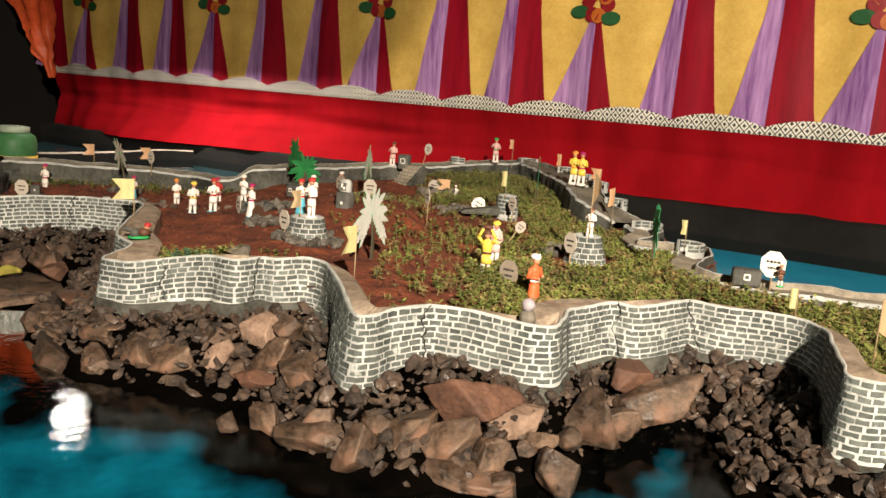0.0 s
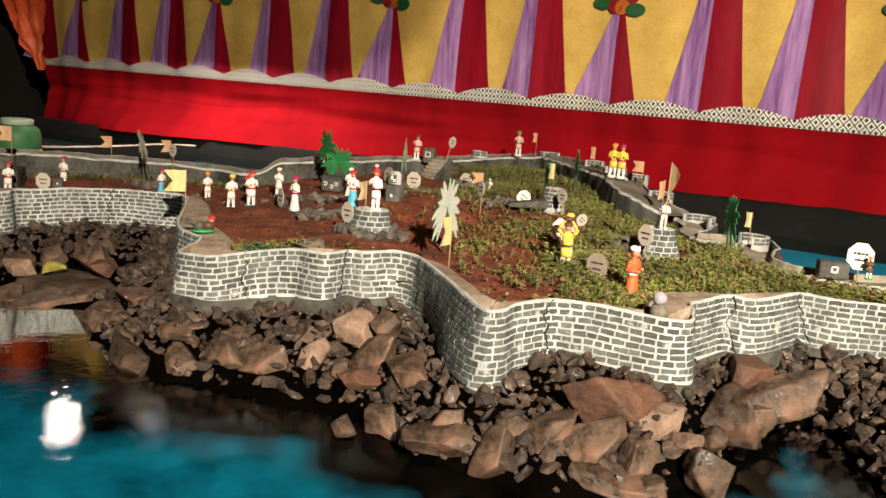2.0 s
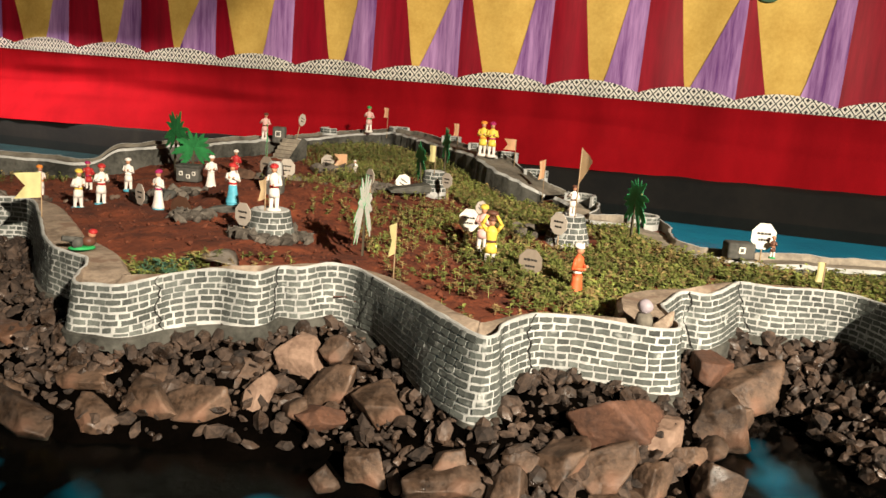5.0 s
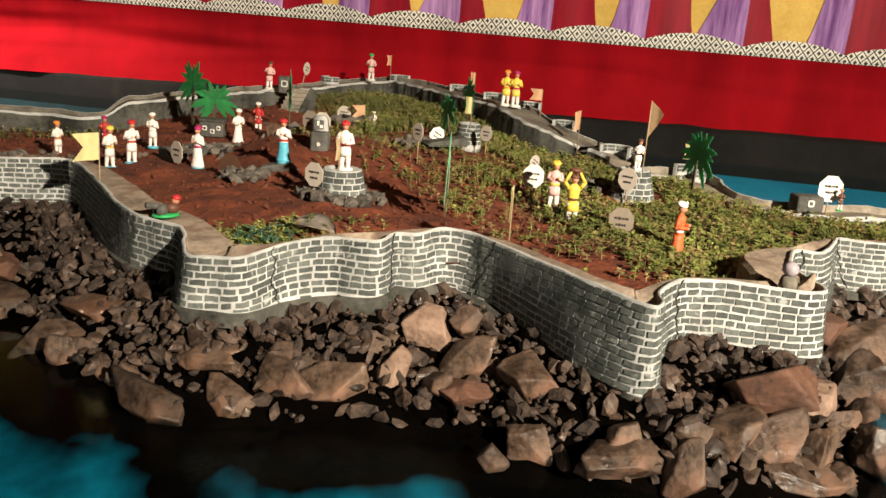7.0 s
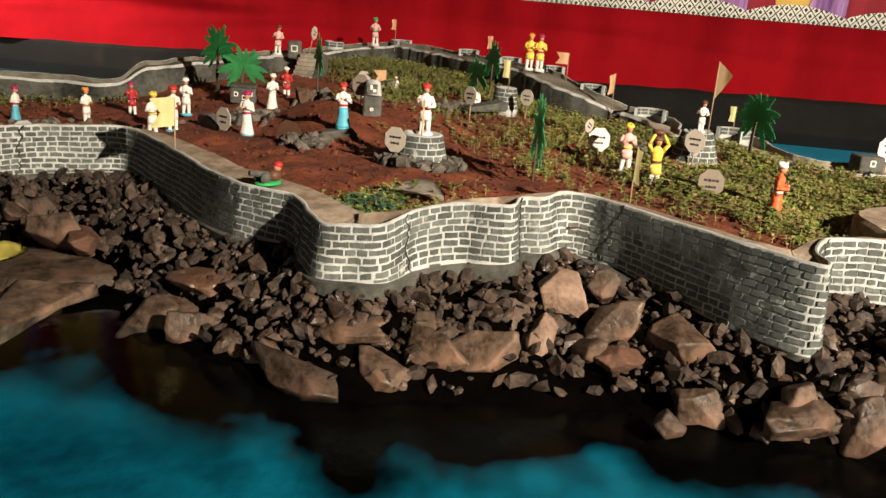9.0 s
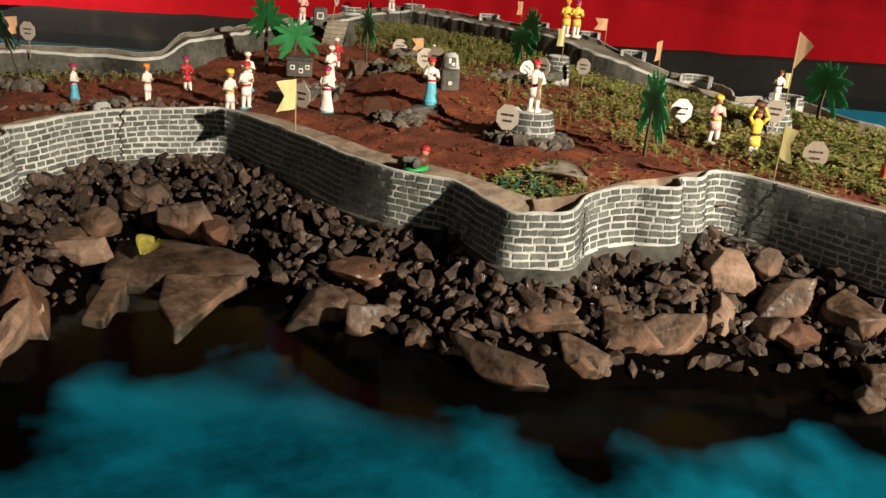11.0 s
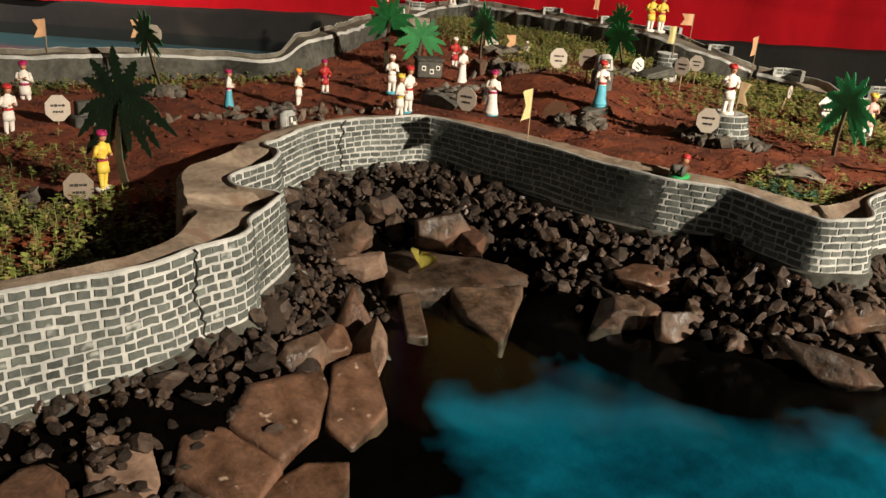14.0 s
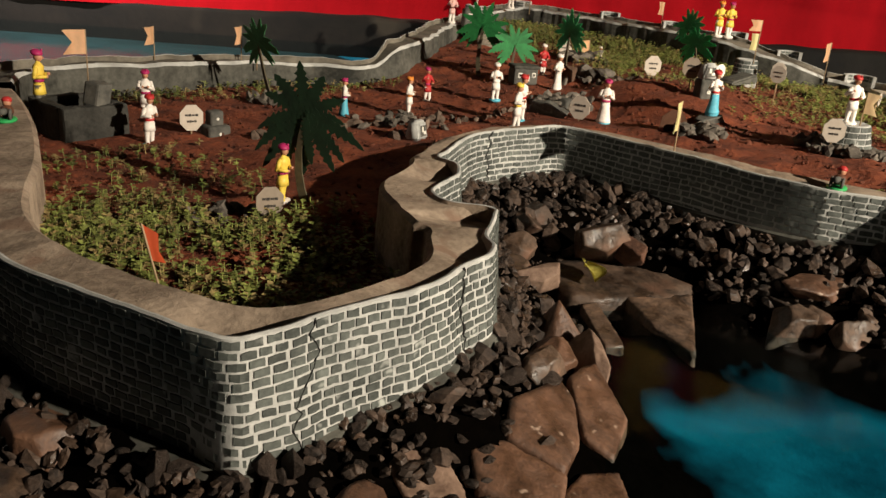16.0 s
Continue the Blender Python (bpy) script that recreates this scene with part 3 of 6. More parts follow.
def bank(x, y):
    """Height of the bank between the walls and the water, and how far the nearest wall is."""
    x, y = np.atleast_1d(x).astype(float), np.atleast_1d(y).astype(float)
    dw, dsh, zw = np.full(x.shape, 9.0), np.full(x.shape, 9.0), np.zeros(x.shape)
    for q, zb in zip(front[::3], brick_line[::3]):
        d = np.hypot(x - q[0], y - q[1])
        zw = np.where(d < dw, zb + (0.006 if q[0] < -1.3 else (0.006 if q[0] > -0.2 else -0.004) - 0.014 * math.exp(-((q[0] + 0.50) / 0.20) ** 4)), zw)
        dw = np.minimum(dw, d)
    for q in shore[::3]:
        dsh = np.minimum(dsh, np.hypot(x - q[0], y - q[1]))
    t = dw / (dw + dsh + 1e-6)
    dry = inside(x, y, land)
    steep = np.interp(x, (-1.35, -0.95, -0.35, -0.15), (1.7, 1.25, 1.2, 0.75))
    dip = 0.07 * np.exp(-((x + 1.25) / 0.17) ** 4 - ((y - 2.57) / 0.15) ** 4)
    return np.where(dry, WATER_Z - 0.01 + (zw - WATER_Z + 0.01) * (1 - t) ** steep - dip, -0.041 + 0.064 * np.exp(-8.0 * dsh)), dw


bx, by = np.meshgrid(np.arange(-3.4, 2.2, 0.03), np.arange(0.6, 4.2, 0.03))
bank_in = inside(bx, by, outline)
bank_z, near = bank(bx, by)
idx = np.arange(bx.size).reshape(bx.shape)
quad = ~(bank_in[:-1, :-1] & bank_in[1:, 1:]) & (bank_z[:-1, :-1] > -0.0405)
faces = np.stack([idx[:-1, :-1][quad], idx[:-1, 1:][quad], idx[1:, 1:][quad], idx[1:, :-1][quad]], 1)
rough_bank = np.clip((bank_z + 0.035) / 0.05, 0.05, 1) * np.array([0.02 * noise.noise(Vector((x * 12, y * 12, 2))) for x, y in zip(bx.ravel(), by.ravel())]).reshape(bx.shape)
mud = mesh_object("bank", np.stack([bx, by, np.where(bank_in, 0.1, bank_z + rough_bank)], -1).reshape(-1, 3).tolist(), faces.tolist(), SHADED_MUD, True)
tagged(mud, "wet mud bank under the stones, blackened for the shade between them", "bank", kind="structure")


def sheet(name, x0, x1, y0, y1, z, material, label, category):
    ob = mesh_object(name, [(x0, y0, z), (x1, y0, z), (x1, y1, z), (x0, y1, z)], [(0, 1, 2, 3)], material)
    return tagged(ob, label, category, kind="structure")


RIM = [(5.5, -1.35), (2.5, -0.25), (0.0, 0.62), (-1.3, 1.12), (-2.6, 1.72), (-4.2, 2.5)]
front_poly = RIM + [(-5.6, 3.2), (-5.6, 3.75), (-2.3, 3.75), (-1.0, 3.2), (0.8, 2.2), (5.5, 2.2)]
tagged(mesh_object("pond_bed", [(x, y, -0.045) for x, y in front_poly], [tuple(range(len(front_poly)))], BLUE_BED), "blue painted bed of the front pond", "pond bed", kind="structure")
front_water = mesh_object("water", [(x, y, WATER_Z) for x, y in front_poly], [tuple(range(len(front_poly)))], WATER)
tagged(front_water, "still clear water of the front pond", "water", kind="structure")
front_water.visible_shadow = False
rim, _ = spline([(x, y, 0.06) for x, y in RIM], 0.06)
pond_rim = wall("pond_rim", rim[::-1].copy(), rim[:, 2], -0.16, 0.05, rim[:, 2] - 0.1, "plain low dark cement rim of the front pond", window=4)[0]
pond_rim.data.materials[0] = pond_rim.data.materials[1] = pond_rim.data.materials[2] = SHADED_CEMENT


back_poly = [(-3.4, 3.75), (-2.25, 3.75), (-2.15, 4.0), (-1.0, 4.05), (-0.3, 4.6), (0.45, 5.0), (0.7, 4.8), (0.72, 3.6), (0.9, 2.9), (0.85, 2.45), (1.3, 2.33), (4.5, 2.3), (4.5, 2.6), (-3.4, 7.45)]
left_poly = [q for q in back_poly[:5]] + [(-0.3, 5.6), back_poly[-1]]
tagged(mesh_object("pond_bed_side", [(x, y, 0.074) for x, y in left_poly], [tuple(range(len(left_poly)))], DULL_BED), "dull grey blue bed on the left of the back pond", "pond bed", kind="structure")
back_bed = mesh_object("pond_bed_back", [(x, y, 0.07) for x, y in back_poly], [tuple(range(len(back_poly)))], BLUE_BACK)
tagged(back_bed, "bright blue painted bed of the back pond", "pond bed", kind="structure")
back_water = mesh_object("water_back", [(x, y, 0.13) for x, y in back_poly], [tuple(range(len(back_poly)))], WATER)
back_water.visible_shadow = False
tagged(back_water, "still water of the back pond behind the fort", "water", kind="structure")
sheet("floor", WEST - 1, EAST + 1, SOUTH - 1, 10, -0.17, DARK_CLOTH, "dark floor under the model", "floor")

# ---- curtain behind ----
CA, CB = Vector((0.82, 4.87)), Vector((1.88, 4.21))
ALONG = (CB - CA).normalized()
FACE = Vector((ALONG.y, -ALONG.x))  # towards the fort


def cloth(s, z, lift=0.0):
    """A point of the hanging cloth, s metres along it."""
    w = 0.010 * math.sin(9.5 * s) + 0.006 * math.sin(23 * s + 1.7) + 0.03 * max(0, 0.75 - z) * math.sin(3.1 * s + 6 * z)
    slack = 1.0 if s < -1.3 else max(0.4, 1 - (s + 1.3) * 1.6)
    w += slack * max(0, 1 - abs(z - 0.45) / 0.22) * (0.012 * math.sin(2.3 * s + 20 * z) + 0.004 * math.sin(5.1 * s - 41 * z + 1.0))
    w += slack * 0.6 * max(0, 0.50 - z + 0.03 * math.sin(2.6 * s)) * (1.1 + math.sin(1.7 * s + 0.6)) * 0.6
    w += 0.012 * max(0, z - 0.75) * math.sin(7 * s + 9 * z)
    w -= 0.05 * math.sin(math.pi * min(1.0, max(0.0, (z - 0.25) / 0.45)))
    w += 0.006 * max(0, 0.70 - z) * math.sin(31 * s + 2 * z) + 0.010 * max(0, z - 0.75) * math.sin(13 * s - 5 * z)
    w += slack * 0.007 * max(0, 1 - abs(z - 0.46) / 0.21) * (math.sin(44 * z + 2.2 * s) + 0.7 * math.sin(71 * z - 3.4 * s + 1.0) * math.sin(1.9 * s))
    p = CA + ALONG * s + FACE * (w + lift)
    return (p.x, p.y, z)


def cloth_patch(name, s0, s1, lo, hi, material, parent, lift, ns, nz, label=""):
    """Between the curves lo(s) and hi(s)."""
    v, f, uv = [], [], []
    for j in range(nz + 1):
        for i in range(ns + 1):
            s = s0 + (s1 - s0) * i / ns
            z = lo(s) + (hi(s) - lo(s)) * j / nz
            v.append(cloth(s, z, lift))
            uv.append((s, z))
    for j in range(nz):
        for i in range(ns):
            a = j * (ns + 1) + i
            f.append((a, a + 1, a + ns + 2, a + ns + 1))
    ob = mesh_object(name, v, f, material, True)
    layer = ob.data.uv_layers.new(name="UVMap")
    for loop in ob.data.loops:
        layer.data[loop.index].uv = uv[loop.vertex_index]
    ob.parent = parent
    return tagged(ob, label)


S0, S1, PITCH = -4.93, 3.6, 0.485
curtain = empty("curtain", Matrix(), "printed yellow, purple and red festival curtain with white diamond border", "curtain")


def hem(s):
    return 0.27 + 0.012 * s + 0.008 * math.sin(2.1 * s)


def scallop(s):
    return 0.705 + 0.05 * abs(math.cos(math.pi * s / PITCH + math.pi / 2)) ** 0.8


cloth_patch("red_cloth", S0, S1, hem, lambda s: 0.69, RED_CLOTH, curtain, 0.0, 300, 48, "plain deep red lower cloth")
cloth_patch("yellow_cloth", S0, S1, lambda s: 0.66, lambda s: 2.25, YELLOW_CLOTH, curtain, -0.004, 260, 12, "golden yellow upper cloth")
cloth_patch("border", S0, S1, lambda s: 0.668, scallop, BAND, curtain, 0.006, 520, 4, "white border printed with black diamonds")


def drape(s, flower):
    """A printed gathered drape: purple left side, crimson right side, narrowing upwards."""
    low, high = ((-0.25, 0.0, 0.15), (-0.035, 0.0, 0.03)) if flower else ((-0.185, 0.0, 0.235), (-0.06, 0.012, 0.15))
    z0, z1 = 0.70, 1.22 if flower else 1.33
    top = 1.24 if flower else 2.25
    for name, a, material in (("purple_drape", 0, PURPLE_CLOTH), ("crimson_drape", 1, CRIMSON_PRINT)):
        v, f = [], []
        for j in range(15):
            z = z0 + (top - z0) * j / 14
            k = min(1.0, (z - z0) / (z1 - z0))
            left, right = (low[i] + (high[i] - low[i]) * (1.06 * k - 0.06 * k * k) for i in (a, a + 1))
            for i in range(7):
                q = left + (right - left) * i / 6
                zz = z + (0.15 * abs(q) if j == 0 else 0)
                v.append(cloth(s + q, zz, 0.004 if a == 0 else 0.0045))
        for j in range(14):
            for i in range(6):
                k = j * 7 + i
                f.append((k, k + 1, k + 8, k + 7))
        ob = mesh_object(name, v, f, material, True)
        ob.parent = curtain


LEAF_PRINT, PETAL_PRINT, ORANGE_PRINT = paint("leaf_print", (0.02, 0.09, 0.03)), paint("petal_print", (0.24, 0.01, 0.015)), paint("orange_print", (0.48, 0.12, 0.02))


def printed_flower(s):
    bunch = None
    for i in range(9):
        bm = bmesh.new()
        a = 2 * math.pi * i / 9
        leaf = i % 3 == 2
        r = 0.115 if leaf else 0.062
        pts = [(r * math.cos(a) + (0.058 if leaf else 0.044) * math.cos(t), 1.30 + r * math.sin(a) + (0.036 if leaf else 0.042) * math.sin(t)) for t in np.linspace(0, 2 * math.pi, 13)[:-1]]
        bm.faces.new([bm.verts.new(cloth(s + x, z, 0.008 + 0.0008 * i)) for x, z in pts])
        part("leaf" if leaf else "petal", bm, LEAF_PRINT if leaf else (PETAL_PRINT, ORANGE_PRINT)[i % 2], curtain)


for k in range(-10, 7):
    at = k * (PITCH if k > 0 else 0.498)
    drape(at, k % 3 == 0)
    if k % 3 == 0:
        printed_flower(at)

# ledge of old cement in front of the curtain
v, f = [], []
cut = [(0.13, 0.0), (0.125, 0.26), (0.115, 0.275), (-0.1, 0.285), (-0.12, 0.0)]
for i in range(181):
    s = S0 + (S1 - S0) * i / 180
    for d, z in cut:
        p = CA + ALONG * s + FACE * (d + (0.012 * noise.noise(Vector((s * 4, d, z))) if d > 0 else 0))
        v.append((p.x, p.y, z + (0.01 * s if z > 0.1 else 0) + (0.01 * noise.noise(Vector((s * 6, z, 9))) if z > 0.1 else 0)))
for i in range(180):
    for j in range(4):
        a = i * 5 + j
        f.append((a, a + 5, a + 6, a + 1))
tagged(mesh_object("ledge", v, f, SHADED_CEMENT, True), "old stained cement ledge below the curtain, shade darkened into its colour", "ledge", kind="structure")

# tent round the place
tent = [("tent_wall_left", [(-6, -4, -0.2), (-6, 10, -0.2), (-6, 10, 4.4), (-6, -4, 4.4)]), ("tent_wall_right", [(6, -4, -0.2), (6, 10, -0.2), (6, 10, 4.4), (6, -4, 4.4)]),
        ("tent_wall_rear", [(-6, 9, -0.2), (6, 9, -0.2), (6, 9, 4.4), (-6, 9, 4.4)]), ("tent_wall_behind", [(-6, -4, -0.2), (6, -4, -0.2), (6, -4, 4.4), (-6, -4, 4.4)]),
        ("ceiling", [(-6, -4, 4.4), (6, -4, 4.4), (6, 9, 4.4), (-6, 9, 4.4)])]
for name, quad4 in tent:
    ob = mesh_object(name, quad4, [(0, 1, 2, 3)], DARK_CLOTH)
    tagged(ob, "dark cloth of the tent round the display", "tent cloth", kind="structure")


# thin dark flap from ceiling beside flood lamp, added unseen to shade the curtain
GAUZE, gauze_nt, gauze_b = nodes_of("thin_shade_cloth")
gauze_b.inputs["Base Color"].default_value = (0.012, 0.01, 0.009, 1)
gauze_clear, gauze_mix = gauze_nt.nodes.new("ShaderNodeBsdfTransparent"), gauze_nt.nodes.new("ShaderNodeMixShader")
gauze_mix.inputs[0].default_value = 0.5
gauze_nt.links.new(gauze_clear.outputs[0], gauze_mix.inputs[1])
gauze_nt.links.new(gauze_b.outputs[0], gauze_mix.inputs[2])
gauze_nt.links.new(gauze_mix.outputs[0], gauze_nt.nodes["Material Output"].inputs["Surface"])
v, f = [], []
for i in range(81):
    x = -0.70 + 1.18 * i / 80
    v += [(x, 0.4 + 0.03 * math.sin(7 * x), float(np.interp(x, (-0.70, -0.5, -0.1, 0.22, 0.335, 0.413, 0.48), (1.85, 1.85, 2.0, 2.04, 2.11, 2.21, 2.6))) + 0.015 * math.sin(9 * x)), (x, 0.4 + 0.02 * math.sin(7 * x), 4.4)]
for i in range(80):
    f.append((2 * i, 2 * i + 2, 2 * i + 3, 2 * i + 1))
tagged(mesh_object("added_shade_flap", v, f, GAUZE, True), "unseen thin dark cloth added under the ceiling to shade the curtain", "tent cloth", kind="structure")


# unseen lamp body and board, added to brighten only the red cloth
shade = empty("added_cloth_lamp", Matrix.Translation((-1.93, 5.31, 1.75)), "unseen black lamp body added to light the red cloth", "lamp")
bm = bmesh.new()
box(bm, 0.94, 0.012, 0.42, pose(-0.528 * -0.20, -0.849 * -0.20, 0.012, 0, 0, math.degrees(math.atan2(ALONG.y, ALONG.x))), 0.003)
part("shade_board", bm, DARK_CLOTH, shade, "flat black board added to cut off the light")
bm = bmesh.new()
box(bm, 0.14, 0.10, 0.06, Matrix.Translation((0, 0, 0.045)), 0.008)
rod(bm, (0, 0, 0.07), (0, 0, 2.645), 0.004, 0.004, 6)
part("housing", bm, DARK_CLOTH, shade)


# ---- stones of the bank ----
def worn(planes, sub, seed, rough):
    """A stone bounded by planes (normal, distance), its edges worn round and its skin rough."""
    bm = bmesh.new()
    bmesh.ops.create_icosphere(bm, subdivisions=sub, radius=1)
    n = np.array([p[0] for p in planes])
    d = np.array([p[1] for p in planes])
    off = Vector((seed % 97 * 1.3, seed % 31 * 2.1, seed % 13))
    for v in bm.verts:
        k = np.clip(n @ np.array(v.co) / d, 0, None)
        c = v.co / float(k.max())
        v.co = c * (1 + rough * (noise.noise(c * 3.5 + off) + 0.4 - 1.3 * abs(noise.noise(c * 5 + off * 1.7)) + 0.55 * noise.noise(c * 9 + off) + 0.4 * noise.noise(c * 22 + off)))
    for f in bm.faces:
        f.smooth = True
    return bm


def stone_mesh(sx, sy, sz, seed, few=6, many=10):
    """A broken stone with ten to fifteen faces."""
    rnd = random.Random(seed)
    planes = []
    for _ in range(rnd.randint(few, many)):
        d = Vector((rnd.gauss(0, 1), rnd.gauss(0, 1), rnd.gauss(0, 1.0))).normalized()
        planes.append((tuple(d), rnd.uniform(0.31, 0.50)))
    for d in ((1, 0, 0), (-1, 0, 0), (0, 1, 0), (0, -1, 0), (0, 0, 1), (0, 0, -1)):
        tip = Vector(d) + Vector([rnd.uniform(-0.5, 0.5) for _ in d])
        planes.append((tuple(tip.normalized()), rnd.uniform(0.45, 0.60)))
    bm = worn(planes, 5 if sx > 0.06 else 4, seed, 0.034)
    for v in bm.verts:
        v.co = (v.co.x * sx, v.co.y * sy, v.co.z * sz)
    return bm


def rock(x, y, z, wide, high, label="broken brown basalt rock lying on the stone bank", material=None, cuts=(9, 14), seed=None):
    """A rock whose front is seen round (x, y, z), wide across and high."""
    seed = seed if seed is not None else int((x + 7) * 1000) * 31 + int(y * 1000)
    rnd = random.Random(seed)
    ob = part("rock", stone_mesh(wide * 1.1, wide * rnd.uniform(0.8, 1.0), high * 1.08, seed, *cuts), material or ROCK, None, label)
    turn = float(np.interp(x, (-1.2, 0.2), (-33, -8)))
    ob.matrix_world = pose(x + 0.08 * wide, y + 0.24 * wide, z - 0.22 * high, rnd.uniform(-24, 24), rnd.uniform(-20, 20), turn + rnd.uniform(-25, 25))
    return tagged(ob, category="rock", group="large rocks on the bank")


PALE = "pale pinkish broken rock standing out on the bank"
# before the right bastion
for spot in ((-0.118, 1.462, 0.088, 0.080, 0.082), (-0.023, 1.490, 0.114, 0.109, 0.069), (0.052, 1.466, 0.113, 0.097, 0.078), (0.335, 1.575, 0.150, 0.106, 0.116), (0.490, 1.722, 0.131, 0.127, 0.081),
             (0.079, 1.430, 0.062, 0.125, 0.050), (0.248, 1.447, 0.091, 0.080, 0.087), (0.130, 1.460, 0.093, 0.062, 0.078), (0.225, 1.507, 0.110, 0.055, 0.050), (-0.075, 1.515, 0.117, 0.070, 0.045),
             (-0.208, 1.505, 0.086, 0.110, 0.052), (-0.309, 1.622, 0.064, 0.064, 0.064), (-0.185, 1.535, 0.115, 0.053, 0.053), (0.400, 1.640, 0.115, 0.060, 0.050), (0.16, 1.43, 0.058, 0.055, 0.045),
             (-0.03, 1.44, 0.068, 0.05, 0.04), (0.285, 1.515, 0.115, 0.05, 0.05)):
    rock(*spot)
# before the left bastion
for spot in ((-0.575, 1.843, 0.095, 0.092, 0.080), (-0.662, 1.868, 0.098, 0.088, 0.074), (-0.760, 1.868, 0.075, 0.090, 0.075), (-0.872, 1.890, 0.058, 0.115, 0.070), (-0.345, 1.828, 0.134, 0.085, 0.090),
             (-0.268, 1.722, 0.136, 0.100, 0.080), (-0.319, 1.890, 0.183, 0.063, 0.063), (-0.508, 1.935, 0.131, 0.083, 0.062), (-0.384, 1.605, 0.058, 0.042, 0.042), (-0.796, 1.956, 0.111, 0.099, 0.042),
             (-0.658, 1.936, 0.115, 0.075, 0.048), (-0.79, 1.985, 0.135, 0.10, 0.042), (-0.41, 1.795, 0.105, 0.05, 0.05)):
    rock(*spot)
# round the inlet
for spot in ((-1.003, 2.150, 0.064, 0.084, 0.080), (-1.205, 2.615, 0.129, 0.095, 0.083), (-1.236, 2.800, 0.132, 0.076, 0.076), (-1.373, 2.708, 0.105, 0.086, 0.070), (-1.423, 2.790, 0.107, 0.108, 0.060),
             (-0.958, 2.155, 0.071, 0.052, 0.052), (-0.950, 2.068, 0.064, 0.060, 0.045), (-1.016, 2.225, 0.060, 0.085, 0.055), (-1.279, 2.795, 0.125, 0.044, 0.044), (-0.90, 2.00, 0.06, 0.07, 0.05),
             (-1.30, 2.77, 0.12, 0.055, 0.05), (-1.44, 2.70, 0.10, 0.05, 0.045)):
    rock(*spot)
# before the far right bastion
for spot in ((0.725, 1.480, 0.075, 0.09, 0.065), (0.655, 1.480, 0.038, 0.085, 0.045), (0.745, 1.385, 0.072, 0.075, 0.060),
             (0.95, 1.34, 0.09, 0.085, 0.07), (1.1, 1.36, 0.09, 0.10, 0.07), (0.84, 1.33, 0.08, 0.08, 0.06)):
    rock(*spot)
rock(-0.742, 1.972, 0.118, 0.060, 0.050, "rusty brown rock below the bastion", RUSTY_ROCK)
rock(-0.372, 1.764, 0.098, 0.090, 0.042, "reddish flat rock low on the bank", RUSTY_ROCK)
rock(-0.393, 1.918, 0.168, 0.088, 0.105, PALE, PALE_ROCK, (14, 18))
rock(-0.480, 1.845, 0.112, 0.066, 0.098, PALE, PALE_ROCK, (9, 12))
rock(0.076, 1.530, 0.160, 0.125, 0.055, "flat reddish brown rock at the foot of the wall", RUSTY_ROCK, (4, 6))
rock(0.192, 1.532, 0.130, 0.085, 0.064, "pale cream broken rock on the bank", PALE_ROCK, (7, 10))
rock(0.459, 1.785, 0.169, 0.105, 0.065, "rusty orange rock at the foot of the wall", RUSTY_ROCK)
rock(-1.164, 2.572, 0.108, 0.071, 0.047, "reddish brown rock among the rubble of the inlet", RUSTY_ROCK)


def hull_rock(points, label, material, seed, rough=0.035):
    """A large stone from its main corners."""
    bm = bmesh.new()
    mid = sum((Vector(q) for q in points), Vector()) / len(points)
    for q in points:
        bm.verts.new(Vector(q) - mid)
    bmesh.ops.convex_hull(bm, input=bm.verts[:])
    bm.normal_update()
    planes = [(tuple(f.normal), f.normal.dot(f.verts[0].co)) for f in bm.faces if f.normal.dot(f.verts[0].co) > 0.004]
    bm.free()
    ob = part("rock", worn(planes, 5, seed, rough), material, None, label)
    ob.matrix_world = Matrix.Translation(mid)
    return tagged(ob, category="rock", group="large rocks on the bank")


def slab(x, y, top, length, width, thick, turn, tilt, label, seed, material, lean=0):
    """A thick worn slab whose upper face is at the height top."""
    rnd = random.Random(seed)
    planes = [((0, 0, 1), 0.5), ((0, 0, -1), 0.5)]
    n = rnd.randint(6, 8)
    for i in range(n):
        a = 2 * math.pi * (i + rnd.uniform(-0.3, 0.3)) / n
        q = Vector((math.cos(a), math.sin(a), rnd.uniform(-0.35, 0.5))).normalized()
        planes.append((tuple(q), rnd.uniform(0.40, 0.50)))
    for _ in range(5):
        q = Vector((rnd.gauss(0, 1), rnd.gauss(0, 1), rnd.uniform(0.5, 2.0))).normalized()
        planes.append((tuple(q), rnd.uniform(0.44, 0.56)))
    bm = worn(planes, 5, seed, 0.018)
    for v in bm.verts:
        v.co = (v.co.x * length * 1.1, v.co.y * width * 1.1, v.co.z * thick)
    ob = part("rock", bm, material, None, label)
    ob.matrix_world = pose(x, y, top + 0.012 - thick * 0.45, tilt, lean, turn)
    return tagged(ob, category="rock", group="large rocks on the bank")


SPECK = "large speckled brown rock slab"
slab(-2.09, 2.15, 0.075, 0.12, 0.09, 0.10, 60, 10, "reddish brown broken rock below the wall corner", 6, SPECKLED_ROCK)
slab(-2.04, 2.07, 0.055, 0.13, 0.10, 0.10, -20, 10, "dark brown rock in the shallow water", 7, ROCK)
slab(-2.19, 2.175, 0.078, 0.11, 0.09, 0.09, 20, 14, "reddish brown broken rock below the corner", 8, SPECKLED_ROCK)
slab(-2.345, 2.47, 0.088, 0.13, 0.10, 0.09, 120, 16, "brown broken rock beside the shaded wall", 9, SPECKLED_ROCK)
slab(-2.268, 2.425, 0.078, 0.10, 0.07, 0.08, 110, 14, "reddish brown rock beside the shaded wall", 10, SPECKLED_ROCK)
